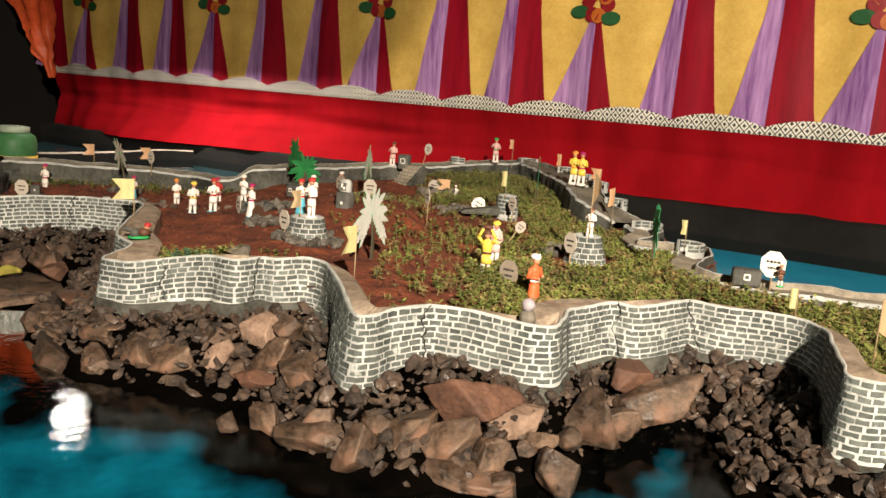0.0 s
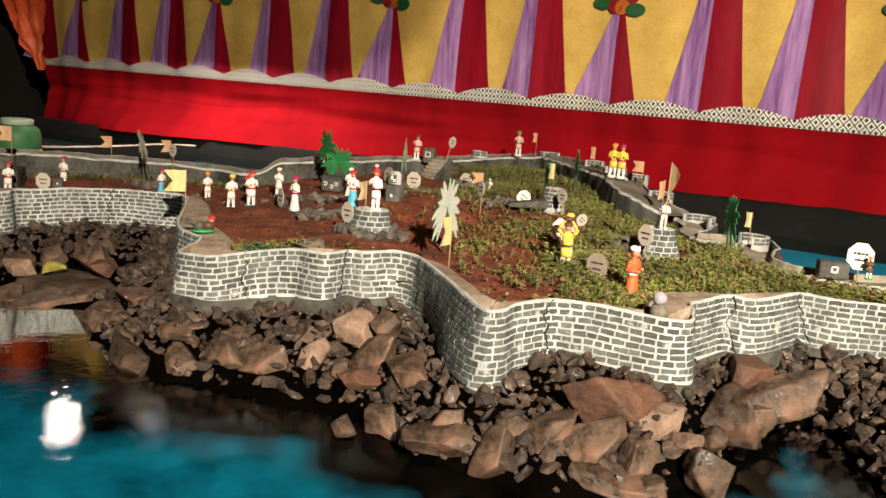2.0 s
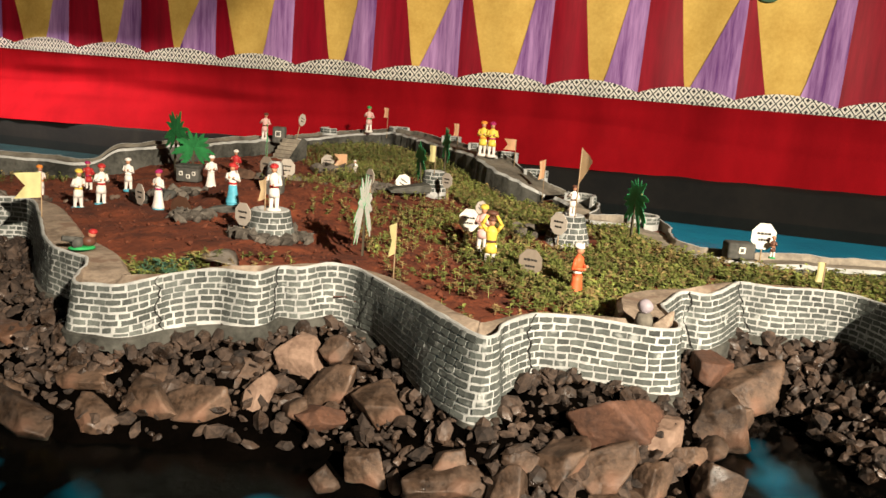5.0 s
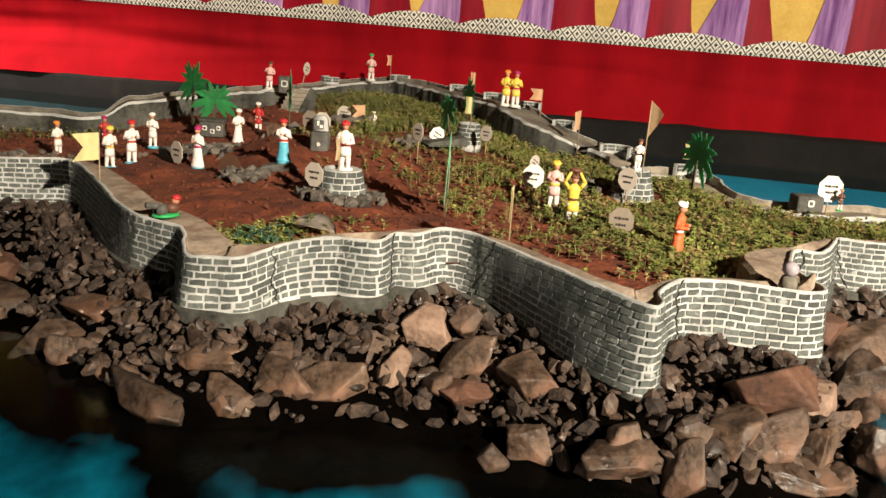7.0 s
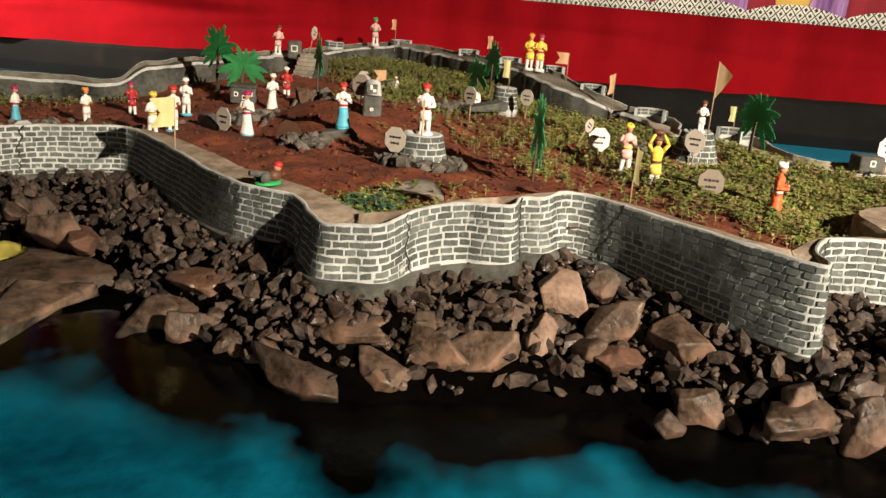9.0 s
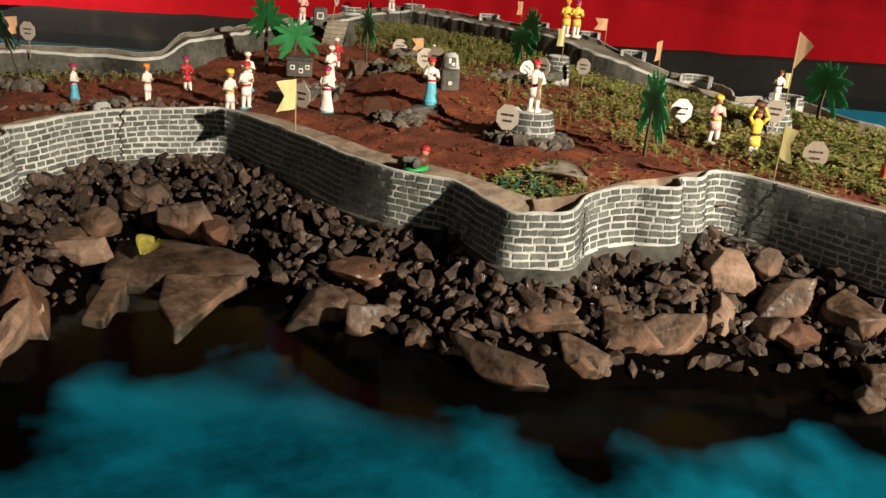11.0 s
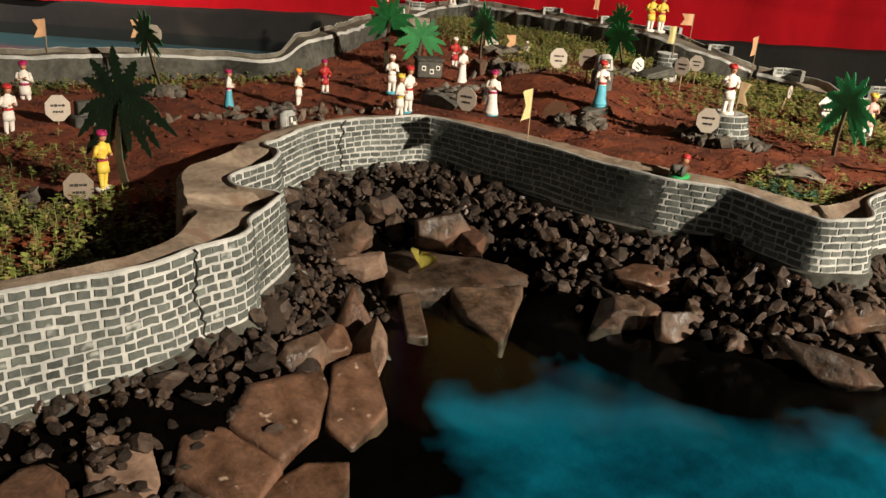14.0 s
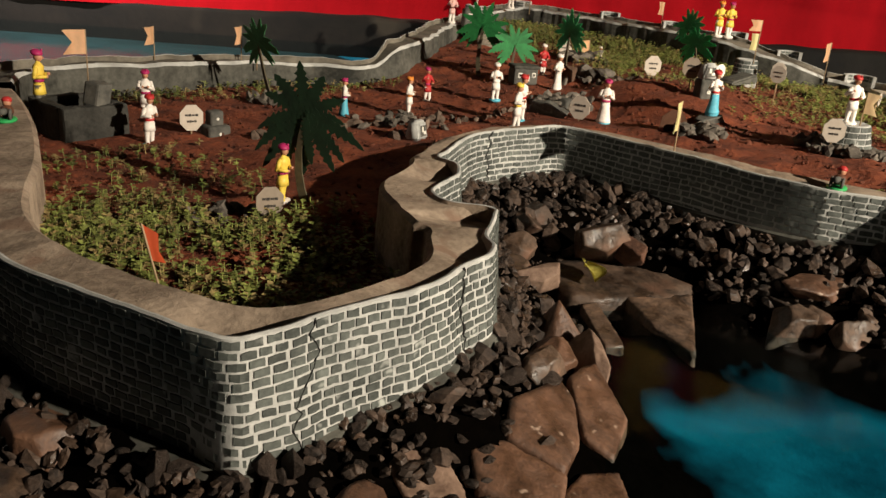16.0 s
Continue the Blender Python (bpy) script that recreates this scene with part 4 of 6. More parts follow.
slab(-2.30, 2.30, 0.066, 0.12, 0.09, 0.09, 60, 12, "wet brown rock below the shaded wall", 23, ROCK)
slab(-2.44, 2.40, 0.070, 0.13, 0.10, 0.10, 100, 8, "brown broken rock by the shaded wall", 16, ROCK)
slab(-1.633, 2.335, 0.092, 0.09, 0.065, 0.08, 53, 24, "smooth sandy rock below the wall end", 11, SPECKLED_ROCK, -18)
slab(-1.560, 2.318, 0.082, 0.12, 0.034, 0.08, 66, 20, "pale upright rock at the edge of the water", 12, PALE_ROCK, -12)
slab(-1.69, 2.30, 0.105, 0.08, 0.055, 0.06, 10, 12, "dark brown rock at the foot of the wall", 13, ROCK)
slab(-1.455, 2.65, 0.088, 0.13, 0.10, 0.06, 44, 8, "flat dark brown rock behind the slab", 17, ROCK, -4)
slab(-1.415, 2.600, 0.090, 0.085, 0.042, 0.05, -25, 7, "pale sandy broken rock beside a flat slab", 18, PALE_ROCK, -5)
slab(-0.995, 2.44, 0.085, 0.11, 0.07, 0.06, -30, 18, "flat reddish rock among the rubble of the inlet", 20, SPECKLED_ROCK)
slab(-0.945, 2.275, 0.105, 0.13, 0.06, 0.05, -30, 20, "flat brown rock below the bastion", 21, SPECKLED_ROCK)
slab(-1.045, 2.262, 0.066, 0.10, 0.08, 0.07, -10, 16, "brown rock at the edge of the inlet", 22, ROCK)


def low_rock(rim, label, material, seed, down=0.08, rough=0.03):
    """A large rock from the corners of its upper side, spreading a little downwards."""
    mid = sum((Vector(q) for q in rim), Vector()) / len(rim)
    foot = [(mid.x + 1.12 * (q[0] - mid.x), mid.y + 1.12 * (q[1] - mid.y), min(q[2], 0.05) - down) for q in rim]
    return hull_rock(list(rim) + foot, label, material, seed, rough)


low_rock([(-1.850, 2.190, 0.088), (-1.800, 2.240, 0.105), (-1.672, 2.270, 0.088), (-1.682, 2.226, 0.074), (-1.735, 2.160, 0.058), (-1.805, 2.118, 0.060)], SPECK + " below the painted wall", SPECKLED_ROCK, 1)
low_rock([(-1.936, 2.138, 0.070), (-1.908, 2.195, 0.090), (-1.858, 2.185, 0.088), (-1.808, 2.110, 0.060), (-1.878, 2.050, 0.045)], "large brown rock leaning on a speckled slab", SPECKLED_ROCK, 2)
low_rock([(-1.655, 2.272, 0.088), (-1.575, 2.292, 0.082), (-1.612, 2.180, 0.046), (-1.700, 2.125, 0.036), (-1.716, 2.172, 0.056)], SPECK + " at the water", SPECKLED_ROCK, 3)
low_rock([(-1.868, 2.078, 0.048), (-1.775, 2.116, 0.046), (-1.718, 2.100, 0.040), (-1.775, 2.000, 0.030), (-1.878, 2.030, 0.036)], "large wet speckled rock dipping into the water", SPECKLED_ROCK, 4)
low_rock([(-2.018, 2.232, 0.090), (-1.966, 2.250, 0.104), (-1.940, 2.222, 0.094), (-1.948, 2.145, 0.066), (-1.985, 2.075, 0.048), (-2.026, 2.130, 0.058)], "rounded pale speckled rock below the wall", PALE_ROCK, 5)
low_rock([(-1.330, 2.690, 0.070), (-1.215, 2.660, 0.066), (-1.150, 2.600, 0.064), (-1.103, 2.515, 0.062), (-1.105, 2.462, 0.060), (-1.205, 2.440, 0.061), (-1.300, 2.500, 0.062), (-1.390, 2.530, 0.062)], "large flat brown rock slab reaching over the water", ROCK, 15, 0.035, 0.02)
low_rock([(-1.285, 2.488, 0.060), (-1.205, 2.430, 0.060), (-1.142, 2.436, 0.058), (-1.240, 2.350, 0.042), (-1.314, 2.285, 0.036), (-1.322, 2.380, 0.050)], "broken brown rock sloping from the flat slab into the water", ROCK, 19, 0.06, 0.025)
low_rock([(-1.390, 2.505, 0.056), (-1.352, 2.500, 0.058), (-1.415, 2.365, 0.040), (-1.452, 2.378, 0.038)], "narrow brown rock under the edge of the slab", ROCK, 24, 0.06, 0.03)
hull_rock([(-1.590, 2.40, 0.055), (-1.515, 2.345, 0.045), (-1.495, 2.42, 0.055), (-1.545, 2.46, 0.075), (-1.540, 2.42, 0.130), (-1.575, 2.35, 0.025), (-1.505, 2.33, 0.015), (-1.595, 2.37, 0.035)],
          "pointed sandy brown rock beside the flat slab", SPECKLED_ROCK, 14)


STONE_CORNERS = [Vector(c).normalized() for c in ((1, 1, 1), (-1, 1, 1), (-1, -1, 1), (1, -1, 1), (1, 1, -1), (-1, 1, -1), (-1, -1, -1), (1, -1, -1), (0, 0, 1.1), (0, 0, -1.1), (1.1, 0, 0), (-1.1, 0, 0), (0, 1.1, 0), (0, -1.1, 0))]
STONE_FACES = [(8, 0, 1), (8, 1, 2), (8, 2, 3), (8, 3, 0), (9, 5, 4), (9, 6, 5), (9, 7, 6), (9, 4, 7), (10, 4, 0), (10, 0, 3), (10, 3, 7), (10, 7, 4),
            (11, 1, 5), (11, 5, 6), (11, 6, 2), (11, 2, 1), (12, 0, 4), (12, 4, 5), (12, 5, 1), (12, 1, 0), (13, 2, 6), (13, 6, 7), (13, 7, 3), (13, 3, 2)]


def scatter_stones(name, spots, sizes, material, label, category, seed=3, squash=0.75):
    """Many small stones in one mesh, each a cut cube."""
    rnd = random.Random(seed)
    v, f = [], []
    for (x, y, z), size in zip(spots, sizes):
        m = pose(x, y, z, rnd.uniform(-55, 55), rnd.uniform(-55, 55), rnd.uniform(0, 360)) @ Matrix.Diagonal((size * rnd.uniform(0.5, 0.8), size * rnd.uniform(0.35, 0.6), size * rnd.uniform(0.2, 0.48) * squash / 0.75, 1))
        k = len(v)
        v += [tuple(m @ (c * rnd.uniform(0.66, 1.2))) for c in STONE_CORNERS]
        f += [(a + k, b + k, c + k) for a, b, c in STONE_FACES]
    ob = mesh_object(name, v, f, material)
    return tagged(ob, label, category, kind="stuff")


rnd = random.Random(11)
px, py = [], []
while len(px) < 19000:
    q = front[rnd.randrange(len(front))]
    a, r = rnd.uniform(0, 2 * math.pi), rnd.uniform(0, 0.42)
    px.append(q[0] + r * math.cos(a))
    py.append(q[1] + r * math.sin(a))
px, py = np.array(px), np.array(py)
z, d = bank(px, py)
ok = ~inside(px, py, outline) & (z > 0.043) & (d > 0.016)
px, py, z, d = px[ok], py[ok], z[ok], d[ok]
slabs = np.exp(-((px + 1.75) / 0.16) ** 2 - ((py - 2.13) / 0.09) ** 2) + np.exp(-((px + 1.35) / 0.14) ** 2 - ((py - 2.50) / 0.12) ** 2)
ok = np.array([rnd.random() for _ in px]) > np.maximum(1.05 * slabs, np.clip((d - 0.12) * 6.0, 0, np.where((px > -1.15) & (px < -0.86), 0.93, 0.75)) + np.where(px > 0.5, np.clip((d - 0.15) * 6, 0, 0.9), 0.0))
px, py, z, d = px[ok], py[ok], z[ok], d[ok]
sizes = [rnd.uniform(0.009, 0.022) if rnd.random() < (0.90 if x < -1.1 else 0.45 if x > 0.5 else 0.84 - 1.2 * max(0, q - 0.05)) else rnd.uniform(0.024, 0.042) for q, x in zip(d, px)]
spots = [(x, y, h + 0.45 * s * rnd.random()) for x, y, h, s in zip(px, py, z, sizes)]
# the largest loose stones of the inlet and the west bank are stones of their own
single = [i for i in range(len(spots)) if sizes[i] > 0.0195 and spots[i][0] < -0.95][:300]
shapes = []
for k in range(14):
    r = random.Random(60 + k)
    me = bpy.data.meshes.new("stone")
    me.from_pydata([tuple(c * r.uniform(0.66, 1.2)) for c in STONE_CORNERS], [], STONE_FACES)
    me.materials.append(RUBBLE_STONE)
    shapes.append(me)
for n, i in enumerate(single):
    ob = new("stone", shapes[n % len(shapes)])
    q = sizes[i]
    ob.matrix_world = pose(*spots[i], rnd.uniform(-55, 55), rnd.uniform(-55, 55), rnd.uniform(0, 360)) @ Matrix.Diagonal((q * rnd.uniform(0.5, 0.8), q * rnd.uniform(0.35, 0.6), q * rnd.uniform(0.2, 0.48), 1))
    ob.parent = mud
rest = sorted(set(range(len(spots))) - set(single))
scatter_stones("rubble", [spots[i] for i in rest], [sizes[i] for i in rest], RUBBLE, "loose dark brown stone rubble along the foot of the wall", "rubble")

# loose clods and pebbles on the soil
px, py = np.array([rnd.uniform(-2.3, 0.7) for _ in range(4200)]), np.array([rnd.uniform(2.0, 4.7) for _ in range(4200)])
ok = inside(px, py, beds)
px, py = px[ok], py[ok]
sizes = [rnd.uniform(0.004, 0.011) * (2.2 if rnd.random() < 0.07 else 1) for _ in px]
scatter_stones("soil_clods", [(x, y, float(h) + 0.004) for x, y, h in zip(px, py, soil(px, py))], sizes, CLOD, "loose crumbs and clods of red soil", "soil", 5)


# ---- sprouted plants ----
def sprout_density(x, y):
    d = 0.0
    if x > 0.0 and y < 3.05:
        d = min(1.0, (x + 0.02) * 4) * (0.95 if x > 0.4 else 0.85 if y < 2.5 and x > 0.08 else 0.42)
    if -0.15 < x <= 0.12 and y < 3.0:
        d = max(d, 0.12)
    if x > -0.1 and 3.75 < y:
        d = max(d, min(1.0, (x + 0.1) * 4))
    if x > 0.36 and y >= 3.0:
        d = max(d, 0.8)
    if -0.35 < x < 0.4 and 2.9 < y < 3.8:
        d = max(d, 0.09)
    edge = 3.12 if x < -1.95 else 2.86
    if x < -1.70 and y < edge:
        d = max(d, (1.5 if x < -2.12 or y < 2.52 else 0.55) if y < edge - 0.1 else 0.5)
    if -0.8 < x < -0.35 and y < 2.34:
        d = max(d, 0.6 if x < -0.5 else 0.2)
    if x < -0.9 and y > 3.86:
        d = max(d, 0.25)
    if x < -1.75 and 2.98 <= y < 3.5:
        d = max(d, 0.08)
    if math.hypot(x + 0.40, y - 2.64) < 0.13 or math.hypot(x - 0.478, y - 2.59) < 0.10 or math.hypot(x - 0.29, y - 3.38) < 0.09:
        d = 0.0
    return d * (0.35 + 1.3 * max(0.0, noise.noise(Vector((x * 6, y * 6, 4))) + 0.45))


def sprouts(name, count, material, seed, tall, label, keepers=1.0, patch=None):
    rnd = random.Random(seed)
    x0, x1, y0, y1 = patch or (-2.42, 1.6, 1.6, 4.9)
    xs, ys = np.array([rnd.uniform(x0, x1) for _ in range(count)]), np.array([rnd.uniform(y0, y1) for _ in range(count)])
    ok = inside(xs, ys, beds)
    v, f = [], []
    for x, y in zip(xs[ok], ys[ok]):
        if not patch and rnd.random() > sprout_density(x, y) * keepers:
            continue
        z, h = float(soil(np.array(x), np.array(y))), tall * rnd.uniform(0.5, 1.15) * (1.35 if x < -1.7 and y < 3.15 else 1.45 if y > 3.75 and x > 0 else 1.0)
        lean, turn = rnd.uniform(0, 0.35), rnd.uniform(0, 6.28)
        dx, dy = lean * math.cos(turn) * h, lean * math.sin(turn) * h
        k, w = len(v), 0.0005
        v += [(x - w, y, z), (x + w, y, z), (x + dx + w, y + dy, z + h), (x + dx - w, y + dy, z + h)]
        f.append((k, k + 1, k + 2, k + 3))
        for i in range(rnd.randint(7, 11)):
            t = rnd.uniform(0.3, 1.0)
            cx, cy, cz = x + dx * t, y + dy * t, z + h * t
            a, up, ln = rnd.uniform(0, 6.28), rnd.uniform(-0.3, 0.7), rnd.uniform(0.007, 0.014)
            ca, sa = math.cos(a), math.sin(a)
            wd = ln * rnd.uniform(0.30, 0.48)
            k = len(v)
            v += [(cx, cy, cz), (cx + ca * ln * 0.55 - sa * wd, cy + sa * ln * 0.55 + ca * wd, cz + ln * up * 0.6), (cx + ca * ln, cy + sa * ln, cz + ln * up * 0.75),
                  (cx + ca * ln * 0.55 + sa * wd, cy + sa * ln * 0.55 - ca * wd, cz + ln * up * 0.6)]
            f.append((k, k + 1, k + 2, k + 3))
    ob = mesh_object(name, v, f, material)
    return tagged(ob, label, "plants", kind="stuff")


sprouts("sprouted_plants", 70000, PLANT, 21, 0.027, "low sprouted green seedlings growing in the soil")
sprouts("dry_seedlings", 34000, DRY, 22, 0.025, "thin dry yellowish seedlings among the green ones", 1.1)


TEAL_PLANT = mat("sprout_blue_green", (0.075, 0.17, 0.10), (0.03, 0.075, 0.045), 5, 40, 0.6, 0, 0, 0.4, island=True)
sprouts("blue_green_seedlings", 45, TEAL_PLANT, 23, 0.032, "blue green seedlings in the corner of the wall", patch=(-0.70, -0.58, 2.17, 2.28))


# ---- small things of the fort ----
def on_soil(x, y):
    return float(soil(np.array(x), np.array(y)))


def tower(x, y, z, r1, r2, h, label):
    t = empty("round_tower", pose(x, y, z), label, "tower", "round brick towers")
    bm = bmesh.new()
    lathe(bm, [(r1 * 1.05, -0.03), (r1 * 1.03, 0.0), (r2, h), (r2 * 0.9, h + 0.002), (r2 * 0.75, h - 0.004)], 32, 1.0)
    part("drum", bm, WHITE_WASH, t, "whitewashed tapering drum")
    rows = max(3, round(h / 0.0155))
    for k in range(rows):
        za, zb = h * k / rows + 0.0016, h * (k + 1) / rows - 0.0016
        ra, rb = (r1 + (r2 - r1) * q / h for q in (za, zb))
        n = max(8, round(2 * math.pi * ra / 0.027))
        for i in range(n):
            a0 = 2 * math.pi * (i + 0.5 * (k % 2) + random.uniform(0.04, 0.08)) / n
            a1 = 2 * math.pi * (i + 0.5 * (k % 2) + random.uniform(0.9, 0.95)) / n
            bm, ring = bmesh.new(), []
            for q in range(3):
                a = a0 + (a1 - a0) * q / 2
                ring.append([bm.verts.new(((rr + o) * math.cos(a), (rr + o) * math.sin(a), zz)) for rr, zz, o in ((ra, za, 0), (ra, za, 0.002), (rb, zb, 0.002), (rb, zb, 0))])
            for p, q in zip(ring, ring[1:]):
                for c in range(3):
                    bm.faces.new((p[c], q[c], q[c + 1], p[c + 1]))
            bm.faces.new(ring[0])
            bm.faces.new(ring[-1][::-1])
            part("brick", bm, BRICK, t)
    return t


BROWN_STONE = mat("brown_stone", (0.13, 0.075, 0.048), (0.05, 0.028, 0.018), 20, 110, 0.9, 0.6, 0.004, 0.15)
GREY_RUBBLE = mat("grey_rubble", (0.15, 0.13, 0.108), (0.045, 0.038, 0.031), 25, 130, 0.9, 0.7, 0.003, 0.35, island=True)


def pile(name, x, y, r, n, size, label, seed, inner=0.0):
    rnd = random.Random(seed)
    spots, sizes = [], []
    for _ in range(n):
        a, q = rnd.uniform(0, 6.28), rnd.uniform(inner, r)
        sx, sy = x + q * math.cos(a), y + q * math.sin(a)
        spots.append((sx, sy, on_soil(sx, sy) + size * 0.3 + (r - q) * 0.12 * rnd.random()))
        sizes.append(size * rnd.uniform(0.7, 1.4))
    return scatter_stones(name, spots, sizes, GREY_RUBBLE, label, "stones", seed)


tower(-0.387, 2.592, 0.258, 0.066, 0.050, 0.075, "round tower painted with grey bricks, ringed by stones")
tower(0.478, 2.588, 0.262, 0.066, 0.043, 0.082, "tall round tower painted with grey bricks beside the pond")
tower(0.29, 3.382, 0.288, 0.046, 0.038, 0.074, "small round brick tower at the end of a ramp")
pile("stone_ring", -0.387, 2.592, 0.108, 84, 0.03, "grey stones heaped round the tower foot", 5, 0.064)
pile("stone_heap", -0.585, 2.885, 0.07, 34, 0.034, "small heap of grey stones in the courtyard", 6)
pile("stone_patch", -0.64, 3.38, 0.11, 40, 0.03, "loose stones before the little house", 7)
pile("stone_patch", -1.40, 3.82, 0.09, 26, 0.035, "pale stones round the foot of a palm", 8)
pile("stone_patch", 0.42, 2.72, 0.09, 26, 0.03, "dark stones behind the tall tower", 9)
pile("stone_patch", -1.2, 3.42, 0.16, 26, 0.026, "line of pale stones on bare soil", 10)
pile("stone_patch", 0.12, 3.38, 0.13, 26, 0.035, "stones along the little ramp", 14)
pile("stone_patch", -1.92, 2.97, 0.07, 14, 0.032, "dark stones beside the seedlings", 15)
pile("stone_patch", -0.3, 3.62, 0.13, 22, 0.04, "grey stones in front of the stairs", 16)
pile("stone_patch", 0.03, 3.95, 0.09, 16, 0.05, "brown stones under the seated figurine", 17)


def stone_row(x0, y0, x1, y1, n, size, label, seed):
    rnd = random.Random(seed)
    spots, sizes = [], []
    for i in range(n):
        q = (i + rnd.uniform(-0.3, 0.3)) / n
        x, y = x0 + (x1 - x0) * q + rnd.uniform(-0.015, 0.015), y0 + (y1 - y0) * q + rnd.uniform(-0.012, 0.012)
        spots.append((x, y, on_soil(x, y) + 0.008))
        sizes.append(size * rnd.uniform(0.6, 1.3))
    ob = scatter_stones("stone_row", spots, sizes, PALE_RUBBLE, label, "stones", seed)


PALE_RUBBLE = mat("pale_grey_rubble", (0.17, 0.12, 0.09), (0.05, 0.035, 0.026), 25, 130, 0.9, 0.7, 0.003, 0.3, island=True)
stone_row(-1.60, 3.48, -1.05, 3.40, 26, 0.028, "row of pale grey stones laid on the bare soil", 31)
stone_row(-1.30, 3.30, -0.80, 3.42, 18, 0.026, "loose row of small grey stones on the soil", 32)
stone_row(-0.42, 3.40, 0.02, 3.48, 16, 0.034, "grey stones edging the courtyard path", 33)


def ramp():
    bm = bmesh.new()
    v = [bm.verts.new(c) for c in ((0.0, -0.04, 0), (0.16, -0.04, 0), (0.16, 0.04, 0), (0.0, 0.04, 0), (0.16, -0.035, 0.034), (0.16, 0.035, 0.034), (0.01, -0.035, 0.012), (0.01, 0.035, 0.012))]
    for q in ((0, 1, 4, 6), (2, 3, 7, 5), (6, 4, 5, 7), (0, 6, 7, 3), (1, 2, 5, 4), (3, 2, 1, 0)):
        bm.faces.new([v[i] for i in q])
    bmesh.ops.bevel(bm, geom=bm.edges[:], offset=0.006, segments=2, affect="EDGES")
    ob = part("ramp", bm, CEMENT, None, "small grey cement ramp leading to a tower")
    ob.matrix_world = pose(0.10, 3.33, 0.287, 0, 0, 3)
    tagged(ob, category="ramp")


ramp()


def figurine(x, y, z, h, turn, label, turban, coat=None, skirt=None, legs=None, foot=None, arms="front", extra=None, category="figurine"):
    """A small painted clay figurine, one mesh."""
    rnd = random.Random(int(1000 * (x + 5)) + int(100 * y))
    mats = [SKIN, turban, coat or DRESS, skirt or coat or DRESS, legs or DRESS, foot or DRESS, extra or WHITE]
    bm = bmesh.new()
    lathe(bm, [(0.13, -0.04), (0.145, 0.0), (0.14, 0.022), (0.09, 0.035)], 14, 0.85, 5)

    def limb(k, rows, slot, seg=9):
        start = len(bm.verts)
        lathe(bm, [q[:2] for q in rows], seg, 0.95, slot)
        bm.verts.ensure_lookup_table()
        for n, v in enumerate(bm.verts[start:]):
            _, _, dx, dy = rows[n // seg]
            v.co.x += k * dx
            v.co.y += dy
    if skirt:
        lathe(bm, [(0.150, 0.02), (0.145, 0.06), (0.115, 0.20), (0.095, 0.34), (0.088, 0.44)], 16, 0.82, 3)
    else:
        step = rnd.uniform(-0.045, 0.045)
        for k in (-1, 1):
            limb(k, [(0.050, 0.015, 0.062, -0.02 + k * step), (0.036, 0.06, 0.060, k * step), (0.046, 0.18, 0.056, 0.6 * k * step), (0.050, 0.27, 0.052, 0.3 * k * step), (0.060, 0.42, 0.042, 0)], 4)
        lathe(bm, [(0.112, 0.27), (0.104, 0.34), (0.090, 0.44)], 16, 0.8, 3)
    lathe(bm, [(0.092, 0.42), (0.080, 0.49), (0.094, 0.58), (0.106, 0.66), (0.100, 0.705), (0.060, 0.745), (0.036, 0.765), (0.034, 0.79)], 16, 0.70, 2)
    lathe(bm, [(0.086, 0.462), (0.092, 0.476), (0.092, 0.496), (0.084, 0.508)], 16, 0.78, 1)
    ball(bm, (0, -0.008, 0.842), 0.064, (0.88, 0.98, 1.16), 14, 0)
    ball(bm, (0, -0.070, 0.835), 0.014, (0.8, 1, 1.1), 6, 0)
    lathe_at = len(bm.verts)
    lathe(bm, [(0.060, 0.868), (0.080, 0.882), (0.085, 0.905), (0.076, 0.928), (0.052, 0.950), (0.018, 0.962)], 14, 1.0, 1)
    bm.verts.ensure_lookup_table()
    for v in bm.verts[lathe_at:]:
        v.co.z += 0.18 * (v.co.y - 0.0)
        v.co.y += 0.008
    ball(bm, (0.020, -0.052, 0.940), 0.022, (0.8, 0.8, 1.3), 8, 1)
    shoulders = ((-0.098, 0, 0.688), (0.098, 0, 0.688))
    if arms == "up":
        bends, ends = ((-0.165, -0.03, 0.80), (0.165, -0.03, 0.80)), ((-0.075, -0.03, 0.975), (0.075, -0.03, 0.975))
        ball(bm, (0, -0.01, 1.015), 0.095, (1.15, 0.85, 0.55), 12, 6)
    elif arms == "side":
        bends, ends = ((-0.165, 0.02, 0.575), (0.145, -0.05, 0.545)), ((-0.115, -0.115, 0.660), (0.035, -0.135, 0.525))
    else:
        lift = rnd.uniform(-0.04, 0.07)
        bends, ends = ((-0.140, 0.012, 0.555), (0.135, -0.010, 0.550)), ((-0.045, -0.125, 0.565 + lift), (0.050, -0.120, 0.590 + 0.6 * lift))
    for q, b, e in zip(shoulders, bends, ends):
        ball(bm, q, 0.040, (1, 1, 1), 8, 2)
        rod(bm, q, b, 0.038, 0.033, 9, 2)
        ball(bm, b, 0.034, (1, 1, 1), 8, 2)
        rod(bm, b, e, 0.033, 0.026, 9, 2)
        ball(bm, e, 0.027, (1, 1, 1), 8, 0)
    lean = rnd.uniform(-0.05, 0.05)
    for v in bm.verts:
        v.co = Vector((v.co.x * 1.12 + lean * v.co.z * v.co.z, v.co.y * 1.12, v.co.z * 1.02)) * h
    ob = part("clay_figurine", bm, mats, None, label)
    ob.matrix_world = pose(x, y, z, 0, 0, turn)
    return tagged(ob, category=category, group="clay figurines of the fort")


